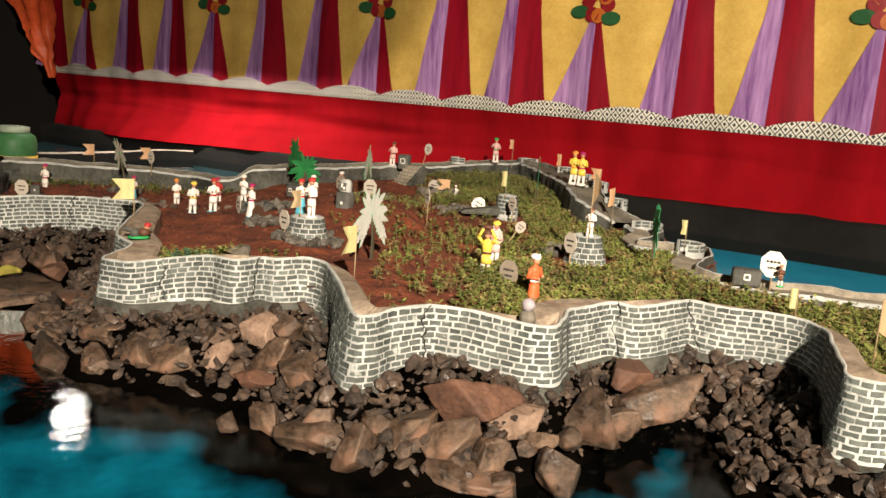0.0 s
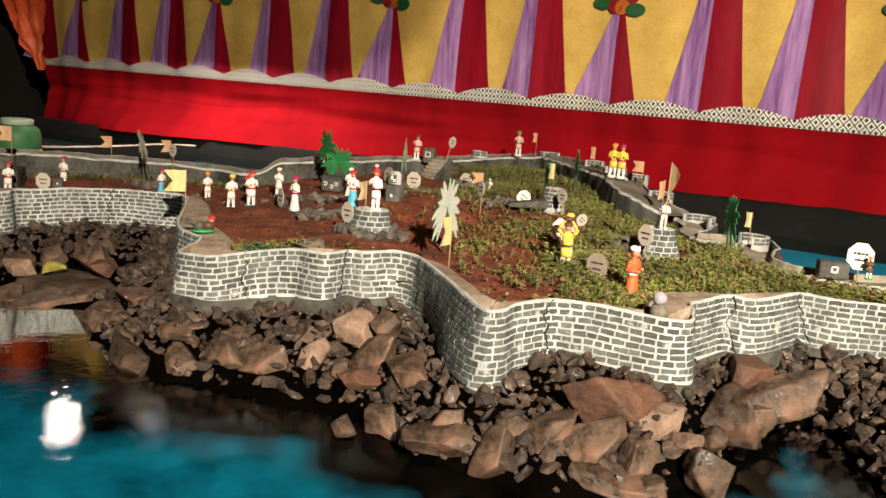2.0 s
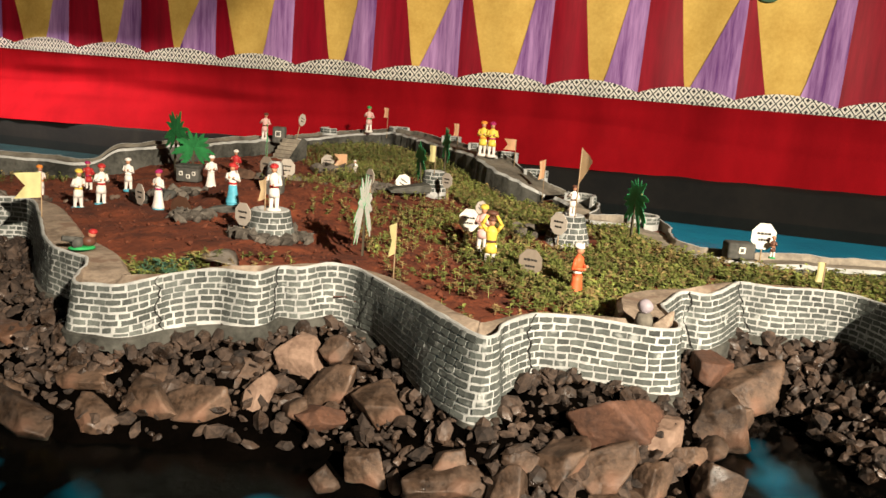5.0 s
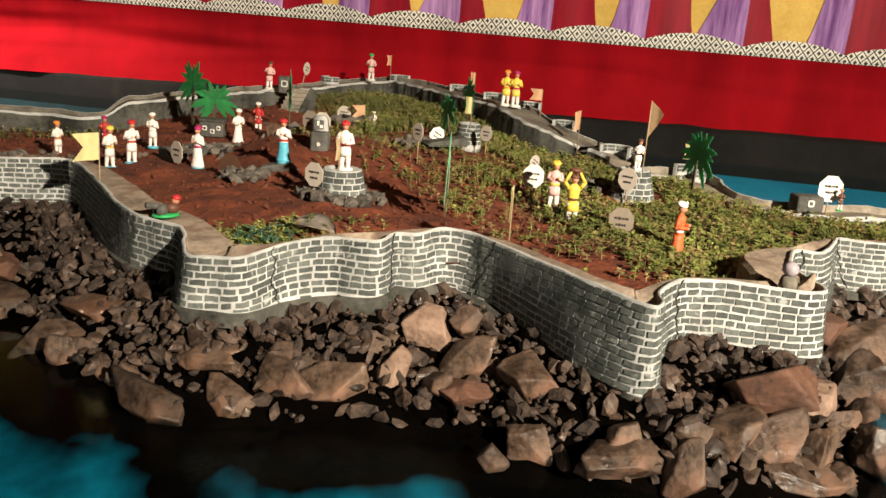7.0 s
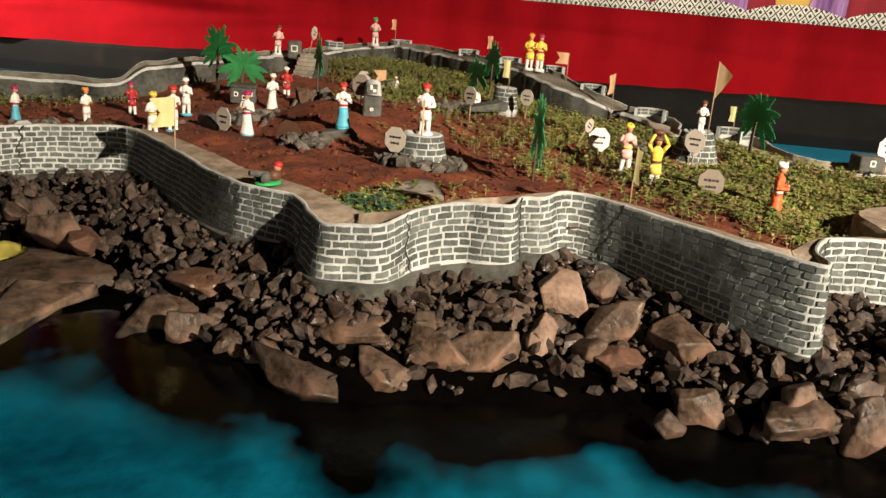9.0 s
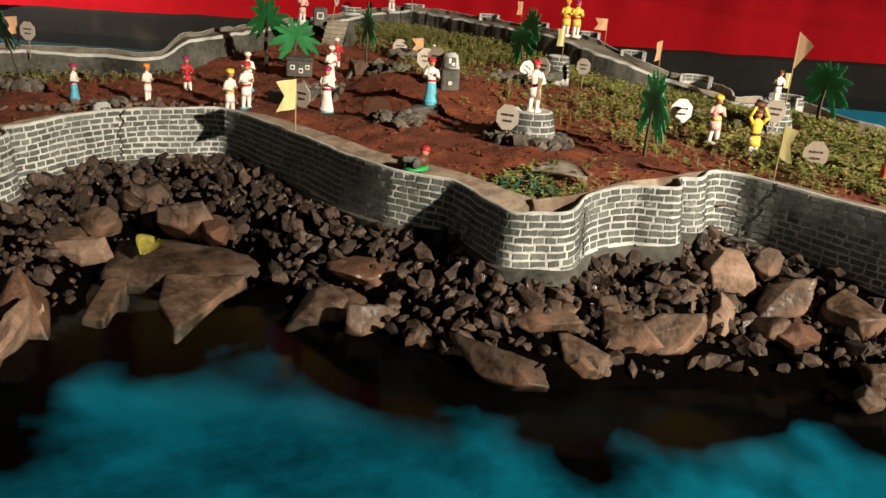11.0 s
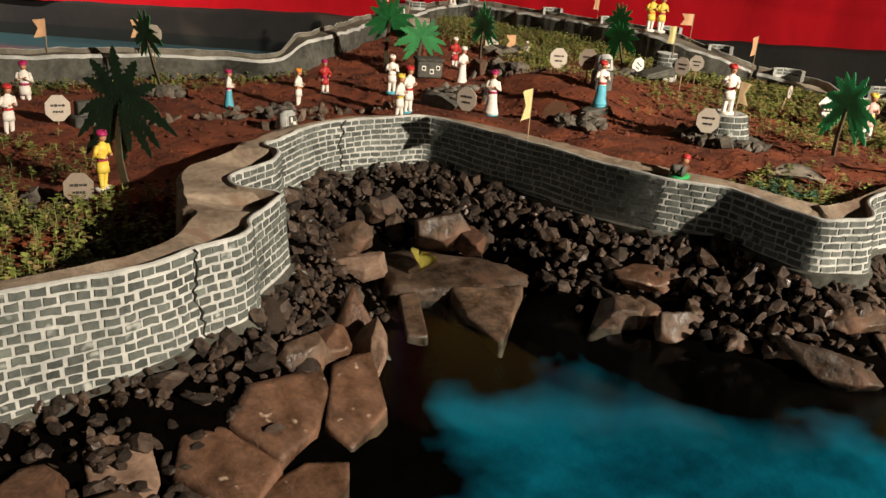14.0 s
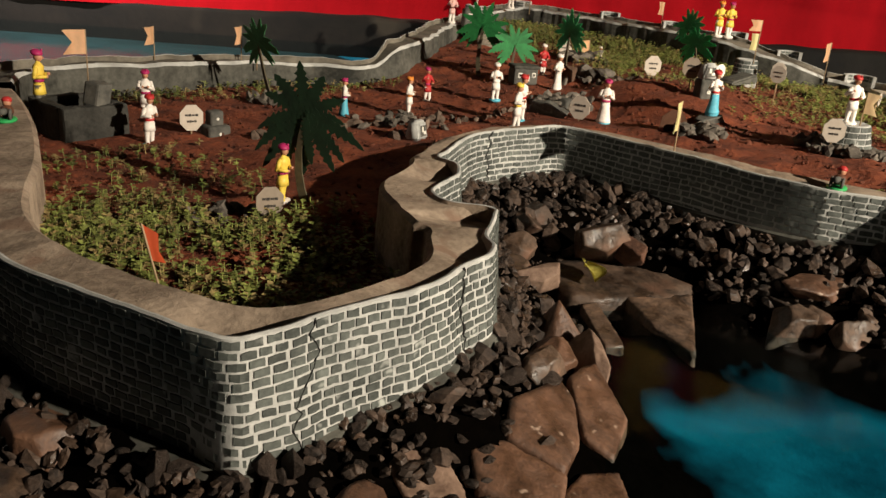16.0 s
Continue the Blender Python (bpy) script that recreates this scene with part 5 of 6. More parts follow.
def fig(x, y, z, h, turn, label, turban, **kw):
    return figurine(x, y, z, h / 1.0, turn, label, turban, **kw)


fig(-1.286, 3.605, 0.186, 0.110, 60, "white clad clay figurine with crimson turban and blue skirt", MAGENTA, skirt=BLUE_P, foot=BLUE_P)
fig(-1.088, 3.564, 0.188, 0.115, 40, "white clad clay figurine with orange turban, arms held out", ORANGE_P)
fig(-0.942, 3.676, 0.200, 0.110, 10, "seated clay figurine with red turban and red coat", MAGENTA, coat=RED_P, arms="side")
fig(-0.932, 3.255, 0.206, 0.129, 30, "white clad clay figurine with yellow turban on blue base", YELLOW_P, foot=BLUE_P)
fig(-0.868, 3.31, 0.211, 0.137, 20, "white clad clay figurine with red turban on blue base", RED_P, foot=BLUE_P)
fig(-0.796, 3.517, 0.229, 0.118, -20, "plain white clay figurine standing on bare soil", DRESS, foot=BLUE_P)
fig(-0.685, 3.157, 0.228, 0.129, -40, "white clay figurine with purple turban and blue hem", MAGENTA, skirt=DRESS, foot=BLUE_P)
fig(-0.514, 3.538, 0.245, 0.123, 10, "cream white clay figurine sitting on its base", DRESS, skirt=DRESS, coat=DRESS)
fig(-0.415, 3.72, 0.262, 0.112, -10, "clay figurine with white head and red dress", DRESS, coat=RED_P, arms="side")
fig(-0.466, 2.952, 0.285, 0.127, -15, "clay figurine with red turban and bright blue skirt on stones", RED_P, skirt=BLUE_P, foot=BLUE_P)
fig(-0.378, 2.600, 0.331, 0.125, -25, "white clay figurine with red turban on a round tower", RED_P, arms="side")
fig(0.095, 3.93, 0.262, 0.070, 0, "small cream clay figurine seated on stones", DRESS, skirt=DRESS)
fig(-0.241, 4.51, 0.352, 0.125, 0, "pink and white clay figurine with dark hair on the rear wall", BROWN_P, coat=PINK_P, arms="side")
fig(0.322, 4.78, 0.395, 0.135, 10, "pink clay figurine with green turban on the rear wall", GREEN_P, coat=PINK_P, extra=GREEN_P, arms="side")
fig(0.635, 3.73, 0.398, 0.146, -20, "yellow coated clay figurine with red turban on the wall", MAGENTA, coat=YELLOW_P)
fig(0.605, 3.76, 0.398, 0.146, -30, "yellow clay figurine with orange turban beside another on the wall", ORANGE_P, coat=YELLOW_P)
fig(0.485, 2.588, 0.344, 0.090, -10, "white clay figurine with brown turban on the tall tower", BROWN_P, arms="side", extra=BROWN_P)
fig(0.194, 2.536, 0.243, 0.134, -25, "clay figurine in pink and white with yellow turban", YELLOW_P, coat=PINK_P, arms="front")
fig(0.16, 2.372, 0.236, 0.137, -20, "yellow clad clay figurine carrying a load overhead", BROWN_P, coat=YELLOW_P, legs=DRESS, arms="up", extra=BROWN_P)
fig(0.265, 2.072, 0.228, 0.140, 40, "red orange clad clay figurine with white and purple headcloth", DRESS, coat=VERMILION, skirt=VERMILION, legs=RED_P, foot=STONE)
fig(0.974, 2.30, 0.288, 0.062, -10, "small brown bust of a figurine on green base", SKIN, coat=BROWN_P, foot=GREEN_P)
fig(-2.06, 3.78, 0.20, 0.156, 60, "yellow coated clay figurine with crimson turban by the tank", MAGENTA, coat=YELLOW_P, legs=STONE)
fig(-1.869, 3.536, 0.158, 0.126, 20, "white clay figurine with red turban and belt on blue base", RED_P, foot=BLUE_P)
fig(-1.775, 3.85, 0.158, 0.132, -20, "white clay figurine with crimson turban behind another", MAGENTA)
fig(-1.797, 2.958, 0.176, 0.118, 30, "yellow clad clay figurine with crimson turban carrying a child", MAGENTA, coat=YELLOW_P, legs=YELLOW_P, extra=ORANGE_P)


def gunner(x, y, z, turn):
    """A crouching clay soldier with a small cannon on a green base, one mesh."""
    bm = bmesh.new()
    lathe(bm, [(0.030, 0), (0.029, 0.004), (0.02, 0.006)], 14, 0.7, 0)
    ball(bm, (-0.015, 0, 0.016), 0.014, (1.2, 1, 0.9), 10, 1)
    ball(bm, (-0.022, 0, 0.032), 0.009, (1, 1, 1), 10, 2)
    ball(bm, (-0.024, 0, 0.037), 0.0105, (1, 1, 0.7), 10, 3)
    rod(bm, (0.0, 0, 0.018), (0.042, 0, 0.026), 0.008, 0.006, 10, 4)
    for s in (-1, 1):
        rod(bm, (0.012, 0.009 * s, 0.014), (0.012, 0.013 * s, 0.014), 0.012, 0.012, 12, 4)
    ob = part("clay_gunner", bm, [GREEN_P, BROWN_P, SKIN, RED_P, STONE], None, "crouching clay gunner in red cap with small cannon on green base")
    ob.matrix_world = pose(x, y, z, 0, 0, turn)
    tagged(ob, category="figurine", group="clay gunners on the wall")


gunner(-0.825, 2.36, 0.270, 200)
gunner(-2.21, 3.37, 0.272, 250)


def sign(x, y, z, r, turn, high, label="octagonal card sign with two lines of writing on a stick", tilt=0, material=None, written=True):
    """The board's centre is at z; its stick goes down by high."""
    t = empty("sign_board", pose(x, y, z - high, 0, tilt, turn), label, "sign", "octagonal signs in the fort")
    bm = bmesh.new()
    pts = [(r * math.cos(a) * 1.0, high + r * 1.12 * math.sin(a)) for a in (math.pi / 8 + math.pi / 4 * i for i in range(8))]
    plate(bm, pts, 0.0025)
    part("board", bm, material or BOARD, t)
    bm = bmesh.new()
    rod(bm, (0, 0.004, -0.03), (0, 0.004, high), 0.0022, 0.002, 7)
    part("stick", bm, STICK, t)
    for k, (dz, w) in enumerate(((0.22, 1.1), (-0.28, 0.8)) if written else ()):
        bm = bmesh.new()
        for i in range(4):
            box(bm, w * r * 0.2, 0.0008, r * (0.15, 0.19, 0.13, 0.17)[i], Matrix.Translation((w * r * 0.25 * (i - 1.5), -0.0018, high + r * dz)))
        part("writing", bm, INK, t)
    return t


sign(-0.742, 3.20, 0.266, 0.032, -62, 0.04)
sign(-0.458, 2.590, 0.318, 0.029, -48, 0.05)
sign(-0.26, 3.36, 0.352, 0.031, -25, 0.07)
sign(-0.352, 3.132, 0.383, 0.030, -50, 0.10, "tan octagonal sign beside the small shrine", material=TAN_BOARD)
sign(-0.027, 3.045, 0.372, 0.026, -70, 0.08)
sign(0.197, 2.67, 0.305, 0.032, -30, 0.06, "white octagonal sign with two lines of writing", material=WHITE)
sign(0.42, 2.53, 0.326, 0.030, -58, 0.06)
sign(0.213, 2.228, 0.281, 0.032, -40, 0.03, "tan octagonal sign standing low among seedlings", material=TAN_BOARD)
sign(-0.078, 4.55, 0.452, 0.028, 45, 0.09, "oval sign leaning on a stick on the rear wall", 20)
sign(0.96, 2.33, 0.342, 0.036, -25, 0.05, "white octagonal sign with writing beside the pond", material=WHITE)
sign(-1.748, 3.577, 0.209, 0.032, -5, 0.05)
sign(-1.859, 2.883, 0.203, 0.028, -12, 0.03, "tan octagonal sign before a yellow figurine", material=TAN_BOARD)
sign(-0.008, 4.03, 0.305, 0.031, -20, 0.06)
sign(-1.36, 4.04, 0.335, 0.028, -40, 0.06)
sign(0.30, 3.25, 0.345, 0.026, -60, 0.05)
sign(0.156, 3.411, 0.319, 0.028, -5, 0.04, "tilted white oval sign beside the little ramp", 32, WHITE)
sign(0.272, 2.86, 0.322, 0.020, 15, 0.05, "tilted pale oval sign among seedlings", 35)
sign(-0.618, 2.964, 0.262, 0.038, -38, 0.02, "muddy brown octagonal board half sunk in soil", 8, BROWN_BOARD, False)


def bust(x, y, z):
    """A small worn head on a dark lump."""
    bm = bmesh.new()
    lathe(bm, [(0.017, -0.006), (0.017, 0.006), (0.013, 0.016), (0.007, 0.020)], 14, 0.9, 0)
    ball(bm, (0, 0, 0.030), 0.0145, (1.0, 1.0, 0.95), 14, 1)
    for v in bm.verts:
        v.co += 0.0016 * noise.noise_vector(v.co * 90)
    ob = part("clay_bust", bm, [GREY_TOP, paint("faded_lilac_clay", (0.36, 0.31, 0.34))], None, "small worn lilac grey clay bust on the bastion wall", True)
    ob.matrix_world = pose(x, y, z)
    tagged(ob, category="figurine")


bust(0.206, 1.668, 0.300)


def lump(x, y, z, sx, sy, sz, seed, material, label, category):
    bm = stone_mesh(sx, sy, sz, seed, 5, 8)
    ob = part("stone_lump", bm, material, None, label)
    ob.matrix_world = pose(x, y, z, 0, 0, 17 * seed)
    tagged(ob, category=category)


lump(0.246, 1.662, 0.300, 0.034, 0.026, 0.036, 3, WALK, "rounded sandy cement lump on the bastion wall", "cement lump")
lump(-0.385, 3.62, 0.283, 0.080, 0.060, 0.062, 4, BROWN_STONE, "rounded brown stone standing on the courtyard soil", "stone")
lump(-0.452, 3.395, 0.262, 0.075, 0.055, 0.060, 5, BROWN_STONE, "rounded brown stone beside the stone row", "stone")
lump(-0.745, 3.30, 0.228, 0.085, 0.050, 0.060, 6, STONE, "grey stone leaning behind a sign", "stone")
lump(-0.19, 3.33, 0.292, 0.034, 0.020, 0.022, 8, PALE_ROCK, "small pale stone lying near the shrine", "stone")
lump(-0.466, 2.955, 0.268, 0.085, 0.070, 0.045, 9, STONE, "flat grey stone under a blue skirted figurine", "stone")
lump(-0.66, 3.36, 0.236, 0.060, 0.045, 0.055, 7, STONE, "grey stone before the little house", "stone")


def flag(x, y, z, high, turn, length, width, material, label, notch=0.35, taper=0.0, droop=0.0, tilt=0):
    """A card flag; (x, y, z) is the foot of its stick."""
    t = empty("flag", pose(x, y, z, 0, tilt, turn), label, "flag", "small flags on sticks")
    bm = bmesh.new()
    rod(bm, (0, 0, -0.02), (0, 0, high), 0.0018, 0.0014, 6)
    part("pole", bm, STICK, t)
    bm = bmesh.new()
    top, bot = high, high - width
    pts = [(0.0, top), (0.0, bot)] + [(length, bot + taper * width - droop), (length * (1 - notch), (top + bot) / 2 - droop * 0.7), (length, top - taper * width - droop)]
    rows = []
    for i in range(7):
        q = i / 6
        lo, hi = bot + (pts[2][1] - bot) * q, top + (pts[4][1] - top) * q
        mid = (lo + hi) / 2
        ends = (length * q, length * q * (1 - notch), length * q)
        rows.append([bm.verts.new((a, 0.004 * math.sin(5 * q + high * 60) * q, b)) for a, b in zip(ends, (lo, mid, hi))])
    for p, q in zip(rows, rows[1:]):
        for c in range(2):
            bm.faces.new((p[c], q[c], q[c + 1], p[c + 1]))
    part("cloth", bm, material, t, smooth=True)
    return t


flag(-0.955, 2.685, 0.26, 0.135, 210, 0.068, 0.065, CREAM, "yellow swallow tailed flag on a stick in the wall", 0.4)
flag(0.475, 2.545, 0.34, 0.205, -62, 0.042, 0.105, BRIGHT_PAPER, "pale orange pennant flag beside the tall tower", 0, 0.47, -0.018)
flag(-0.182, 2.03, 0.27, 0.138, 240, 0.062, 0.066, CREAM, "pale cream swallow tailed flag on the front wall", 0.4)
flag(0.412, 4.74, 0.39, 0.135, 155, 0.022, 0.05, SAFFRON, "pale orange flag on the rear wall", 0.2)
flag(0.585, 4.05, 0.39, 0.115, 152, 0.022, 0.055, SAFFRON, "pale orange flag on the long wall", 0.2)
flag(0.70, 3.30, 0.30, 0.135, 155, 0.022, 0.07, SAFFRON, "pale orange flag by the wall beside the pond", 0.2, 0, 0.01)
flag(0.278, 3.345, 0.36, 0.10, 150, 0.025, 0.06, CREAM, "pale flag standing on the small tower", 0.15)
flag(0.86, 2.84, 0.28, 0.105, 155, 0.02, 0.05, CREAM, "pale flag on the bastion beside the pond", 0.2)
flag(-1.95, 3.75, 0.27, 0.135, 190, 0.06, 0.06, SAFFRON, "orange swallow tailed flag beside the tank and the back pond", 0.4)
flag(-1.66, 4.115, 0.27, 0.100, 226, 0.055, 0.052, SAFFRON, "pale orange swallow tailed flag on the wall by the back pond", 0.45)
flag(-1.385, 4.10, 0.27, 0.105, 226, 0.050, 0.055, SAFFRON, "pale orange swallow tailed flag on the rear wall", 0.4)
flag(-2.16, 2.60, 0.18, 0.12, 20, 0.02, 0.06, thin_sheet("red_orange_paper", (0.75, 0.12, 0.04), 0.5), "red orange flag leaning among the seedlings", 0.3, 0.1, 0.02, -14)
flag(-2.12, 3.95, 0.27, 0.12, 190, 0.05, 0.06, SAFFRON, "orange flag beside the tank", 0.4)
flag(0.95, 1.72, 0.26, 0.13, 30, 0.035, 0.07, SAFFRON, "orange flag in the seedlings behind the wall", 0.1, 0, 0.02)
flag(0.90, 2.01, 0.265, 0.075, 150, 0.018, 0.05, CREAM, "pale cream flag on the front wall", 0.1)
flag(-0.405, 2.556, 0.331, 0.088, 248, 0.052, 0.052, PALE_PAPER, "pale orange swallow tailed flag on the round tower", 0.4)
flag(0.065, 3.97, 0.27, 0.08, 190, 0.06, 0.05, SAFFRON, "orange flag among stones at the rear", 0.4)
flag(0.70, 3.62, 0.38, 0.10, 150, 0.05, 0.045, SAFFRON, "orange flag on the long wall", 0.3)


def palm(x, y, z, high, turn, spread, label="flat green cut-out palm tree standing in the soil", tilt=0, droop=0.0, material=None, card=None, crown=0.62, full=1.56, bow=1.0, lean=0):
    """A card cut-out: the side towards local -y may be bare white card."""
    t = empty("palm_tree", pose(x, y, z, lean, tilt, turn), label, "palm tree", "cut-out palm trees")
    rnd = random.Random(int(1000 * (x + 9) + 77 * y))
    bm = bmesh.new()
    w, top = high * 0.03, high * crown
    sway = [(k / 6, bow * w * 1.3 * math.sin(math.pi * k / 6)) for k in range(7)]
    left = [(c - w * (1.15 - 0.55 * q), -0.03 + (top + 0.03) * q) for q, c in sway]
    right = [(c + w * (1.15 - 0.55 * q), -0.03 + (top + 0.03) * q) for q, c in sway]
    plate(bm, right + left[::-1], 0.004)
    part("trunk", bm, PALM_TRUNK, t)
    n = 15
    for i in range(n):
        a = math.pi * (0.5 - full / 2 + full * i / (n - 1)) + rnd.uniform(-0.09, 0.09)
        ln = spread * rnd.uniform(0.9, 1.3)
        ca, sa = math.cos(a), math.sin(a)
        sag = (0.25 + droop) * rnd.uniform(0.6, 1.3)

        def at(q, off):
            bend = -sag * ln * q * q * abs(ca)
            return (ca * ln * q - sa * off, top + sa * ln * q * 0.9 + ca * off + bend)

        lo, hi = [], []
        teeth = 9
        for k in range(teeth + 1):
            q = k / teeth
            wd = ln * 0.15 * math.sin(math.pi * min(1, 0.12 + 0.88 * q)) ** 0.8 + 0.0005
            lo.append(at(q, -wd * rnd.uniform(0.8, 1.2)))
            hi.append(at(q, wd * rnd.uniform(0.8, 1.2)))
            if k < teeth:
                lo.append(at(q + 0.6 / teeth, -wd * 0.5))
                hi.append(at(q + 0.6 / teeth, wd * 0.5))
        bm = bmesh.new()
        plate(bm, lo + hi[::-1], 0.0012)
        if card:
            for f in bm.faces:
                if len(f.verts) > 4 and f.calc_center_median().y < 0:
                    f.material_index = 1
        ob = part("frond", bm, [material or PALM_SHEET, card or PALM_SHEET], t)
        ob.location.y = 0.0003 * (i - 7)
    return t


palm(-0.637, 3.80, 0.262, 0.25, 120, 0.085, material=PALM)
palm(-0.57, 3.70, 0.255, 0.185, 155, 0.075, "broad low flat green cut-out palm near the rear wall", material=PALM)
palm(-0.30, 3.72, 0.285, 0.20, 84, 0.08, card=CARD_SHEET)
palm(0.453, 3.79, 0.31, 0.19, 86, 0.075, card=CARD_SHEET)
palm(0.30, 3.60, 0.30, 0.14, 90, 0.075, "small flat green cut-out palm leaning over", 20)
palm(-0.172, 2.41, 0.247, 0.215, 67, 0.095, "flat green cut-out palm leaning behind the front wall", -3, card=CARD_SHEET)
palm(0.685, 2.576, 0.262, 0.21, 82, 0.085, card=CARD_SHEET)
palm(-1.40, 3.84, 0.195, 0.265, 97, 0.085, "flat dark cut-out palm leaning by the rear wall", 6, material=PALM, card=CARD_SHEET, lean=-13)
palm(-1.748, 2.925, 0.160, 0.30, 125, 0.098, "flat palm cut-out, shade painted dark on its unlit side", 6, 0.15, PALM_SHADED, CARD_SHEET, 0.62, 1.9, 2.0)


def stone_house(x, y, z, turn):
    t = empty("stone_house", pose(x, y, z, 0, 0, turn), "small grey stone house with white outlined windows", "house")
    bm = bmesh.new()
    box(bm, 0.085, 0.06, 0.055, Matrix.Translation((0, 0, 0.02)), 0.008)
    part("wall", bm, STONE, t)
    bm = bmesh.new()
    box(bm, 0.092, 0.066, 0.012, Matrix.Translation((0, 0, 0.05)), 0.005)
    part("roof", bm, CEMENT, t)
    for dx, dz, w in ((-0.022, 0.024, 0.014), (0.026, 0.026, 0.013), (0.005, 0.014, 0.014)):
        bm = bmesh.new()
        box(bm, w, 0.002, w * 1.1, Matrix.Translation((dx, -0.031, dz)), 0.0008)
        frame_ob = part("window", bm, WHITE, t, "white painted outline")
        bm = bmesh.new()
        box(bm, w * 0.55, 0.001, w * 0.6, Matrix.Translation((dx, -0.0326, dz)))
        part("pane", bm, BLACK, frame_ob)


stone_house(-0.588, 3.628, 0.262, -20)


def marked_stone(x, y, z, turn, sx, sy, sz, label, mark=0.4, material=None):
    """A rounded block with a square outline painted on its front."""
    t = empty("marked_stone", pose(x, y, z, 0, 0, turn), label, "stone block")
    bm = bmesh.new()
    box(bm, sx, sy, sz * 1.3, Matrix.Translation((0, 0, sz * 0.35)), min(sx, sy, sz) * 0.2)
    part("block", bm, material or STONE, t, "", True)
    m = sz * mark
    bm = bmesh.new()
    for dx, dz, w, h in ((-m / 2, 0, 0.004, m), (m / 2, 0, 0.004, m), (0, m / 2, m, 0.004), (0, -m / 2, m, 0.004)):
        box(bm, w, 0.0016, h, Matrix.Translation((dx, -sy / 2 - 0.0005, sz * 0.45 + dz)))
    part("outline", bm, WHITE, t, "white painted square")


marked_stone(-0.175, 4.47, 0.355, -20, 0.06, 0.05, 0.06, "grey block with a painted square on the rear wall")
marked_stone(0.895, 2.345, 0.286, -15, 0.078, 0.055, 0.036, "rounded grey block with a painted square by the pond")
marked_stone(-0.328, 3.09, 0.290, -25, 0.056, 0.05, 0.068, "grey stone pedestal in the courtyard", 0.1)


def shrine(x, y, z, turn, label, category="shrine"):
    """A whitewashed block narrowing upwards, with a dark painted front."""
    t = empty("shrine_block" if category == "shrine" else "milestone", pose(x, y, z, 0, 0, turn), label, category)
    bm = bmesh.new()
    lo, hi = [bm.verts.new((a * 0.027, b * 0.022, -0.002)) for a, b in ((-1, -1), (1, -1), (1, 1), (-1, 1))], [bm.verts.new((a * 0.018, b * 0.016, 0.047)) for a, b in ((-1, -1), (1, -1), (1, 1), (-1, 1))]
    for i in range(4):
        bm.faces.new((lo[i], lo[(i + 1) % 4], hi[(i + 1) % 4], hi[i]))
    bm.faces.new(hi), bm.faces.new(lo[::-1])
    bmesh.ops.bevel(bm, geom=bm.edges[:], offset=0.005, segments=3, affect="EDGES")
    part("block", bm, WHITE_WASH, t, smooth=True)
    for k, (dx, dz, w, h) in enumerate(((0, 0.022, 0.027, 0.028), (-0.004, 0.026, 0.007, 0.014), (0.006, 0.017, 0.009, 0.008))):
        bm = bmesh.new()
        box(bm, w, 0.0016, h, pose(dx, -0.0200 + 0.13 * (dz - 0.022) - 0.0008 * (k > 0), dz, -7, 0, 0), 0.0004)
        part("painted_panel", bm, STONE if k == 0 else WHITE, t, "grey painted panel" if k == 0 else "")


shrine(-0.328, 3.09, 0.358, -25, "small tapered white shrine block with dark painted front on a pedestal")
shrine(-1.267, 3.262, 0.198, 25, "small tapered whitewashed milestone behind the wall", "milestone")
marked_stone(-1.688, 3.57, 0.152, 10, 0.065, 0.05, 0.038, "low grey stone plinth on the soil", 0.1)
marked_stone(-1.688, 3.575, 0.190, 10, 0.038, 0.032, 0.036, "small grey stone on a low plinth", 0.1)


def stairs(x, y, z, turn, n=6, w=0.09, rise=0.0165, run=0.02):
    t = empty("stone_stairs", pose(x, y, z, 0, 0, turn), "small grey cement stairs up the rear wall", "stairs")
    for i in range(n):
        bm = bmesh.new()
        box(bm, w, run * (n - i), rise, Matrix.Translation((0, run * (i + (n - i) / 2), rise * (i + 0.5))), 0.002)
        part("step", bm, TOPPING, t)
    bm = bmesh.new()
    v = [bm.verts.new(c) for c in ((0.045, 0, -0.02), (0.075, 0, -0.02), (0.075, 0.13, -0.02), (0.045, 0.13, -0.02), (0.045, 0.13, 0.11), (0.075, 0.13, 0.10), (0.045, 0.0, 0.015), (0.07, 0.0, 0.01))]
    for q in ((0, 1, 7, 6), (1, 2, 5, 7), (2, 3, 4, 5), (3, 0, 6, 4), (6, 7, 5, 4), (3, 2, 1, 0)):
        bm.faces.new([v[k] for k in q])
    bmesh.ops.bevel(bm, geom=bm.edges[:], offset=0.004, segments=2, affect="EDGES")
    part("side_wall", bm, CEMENT, t)


stairs(-0.19, 4.30, 0.268, -35)


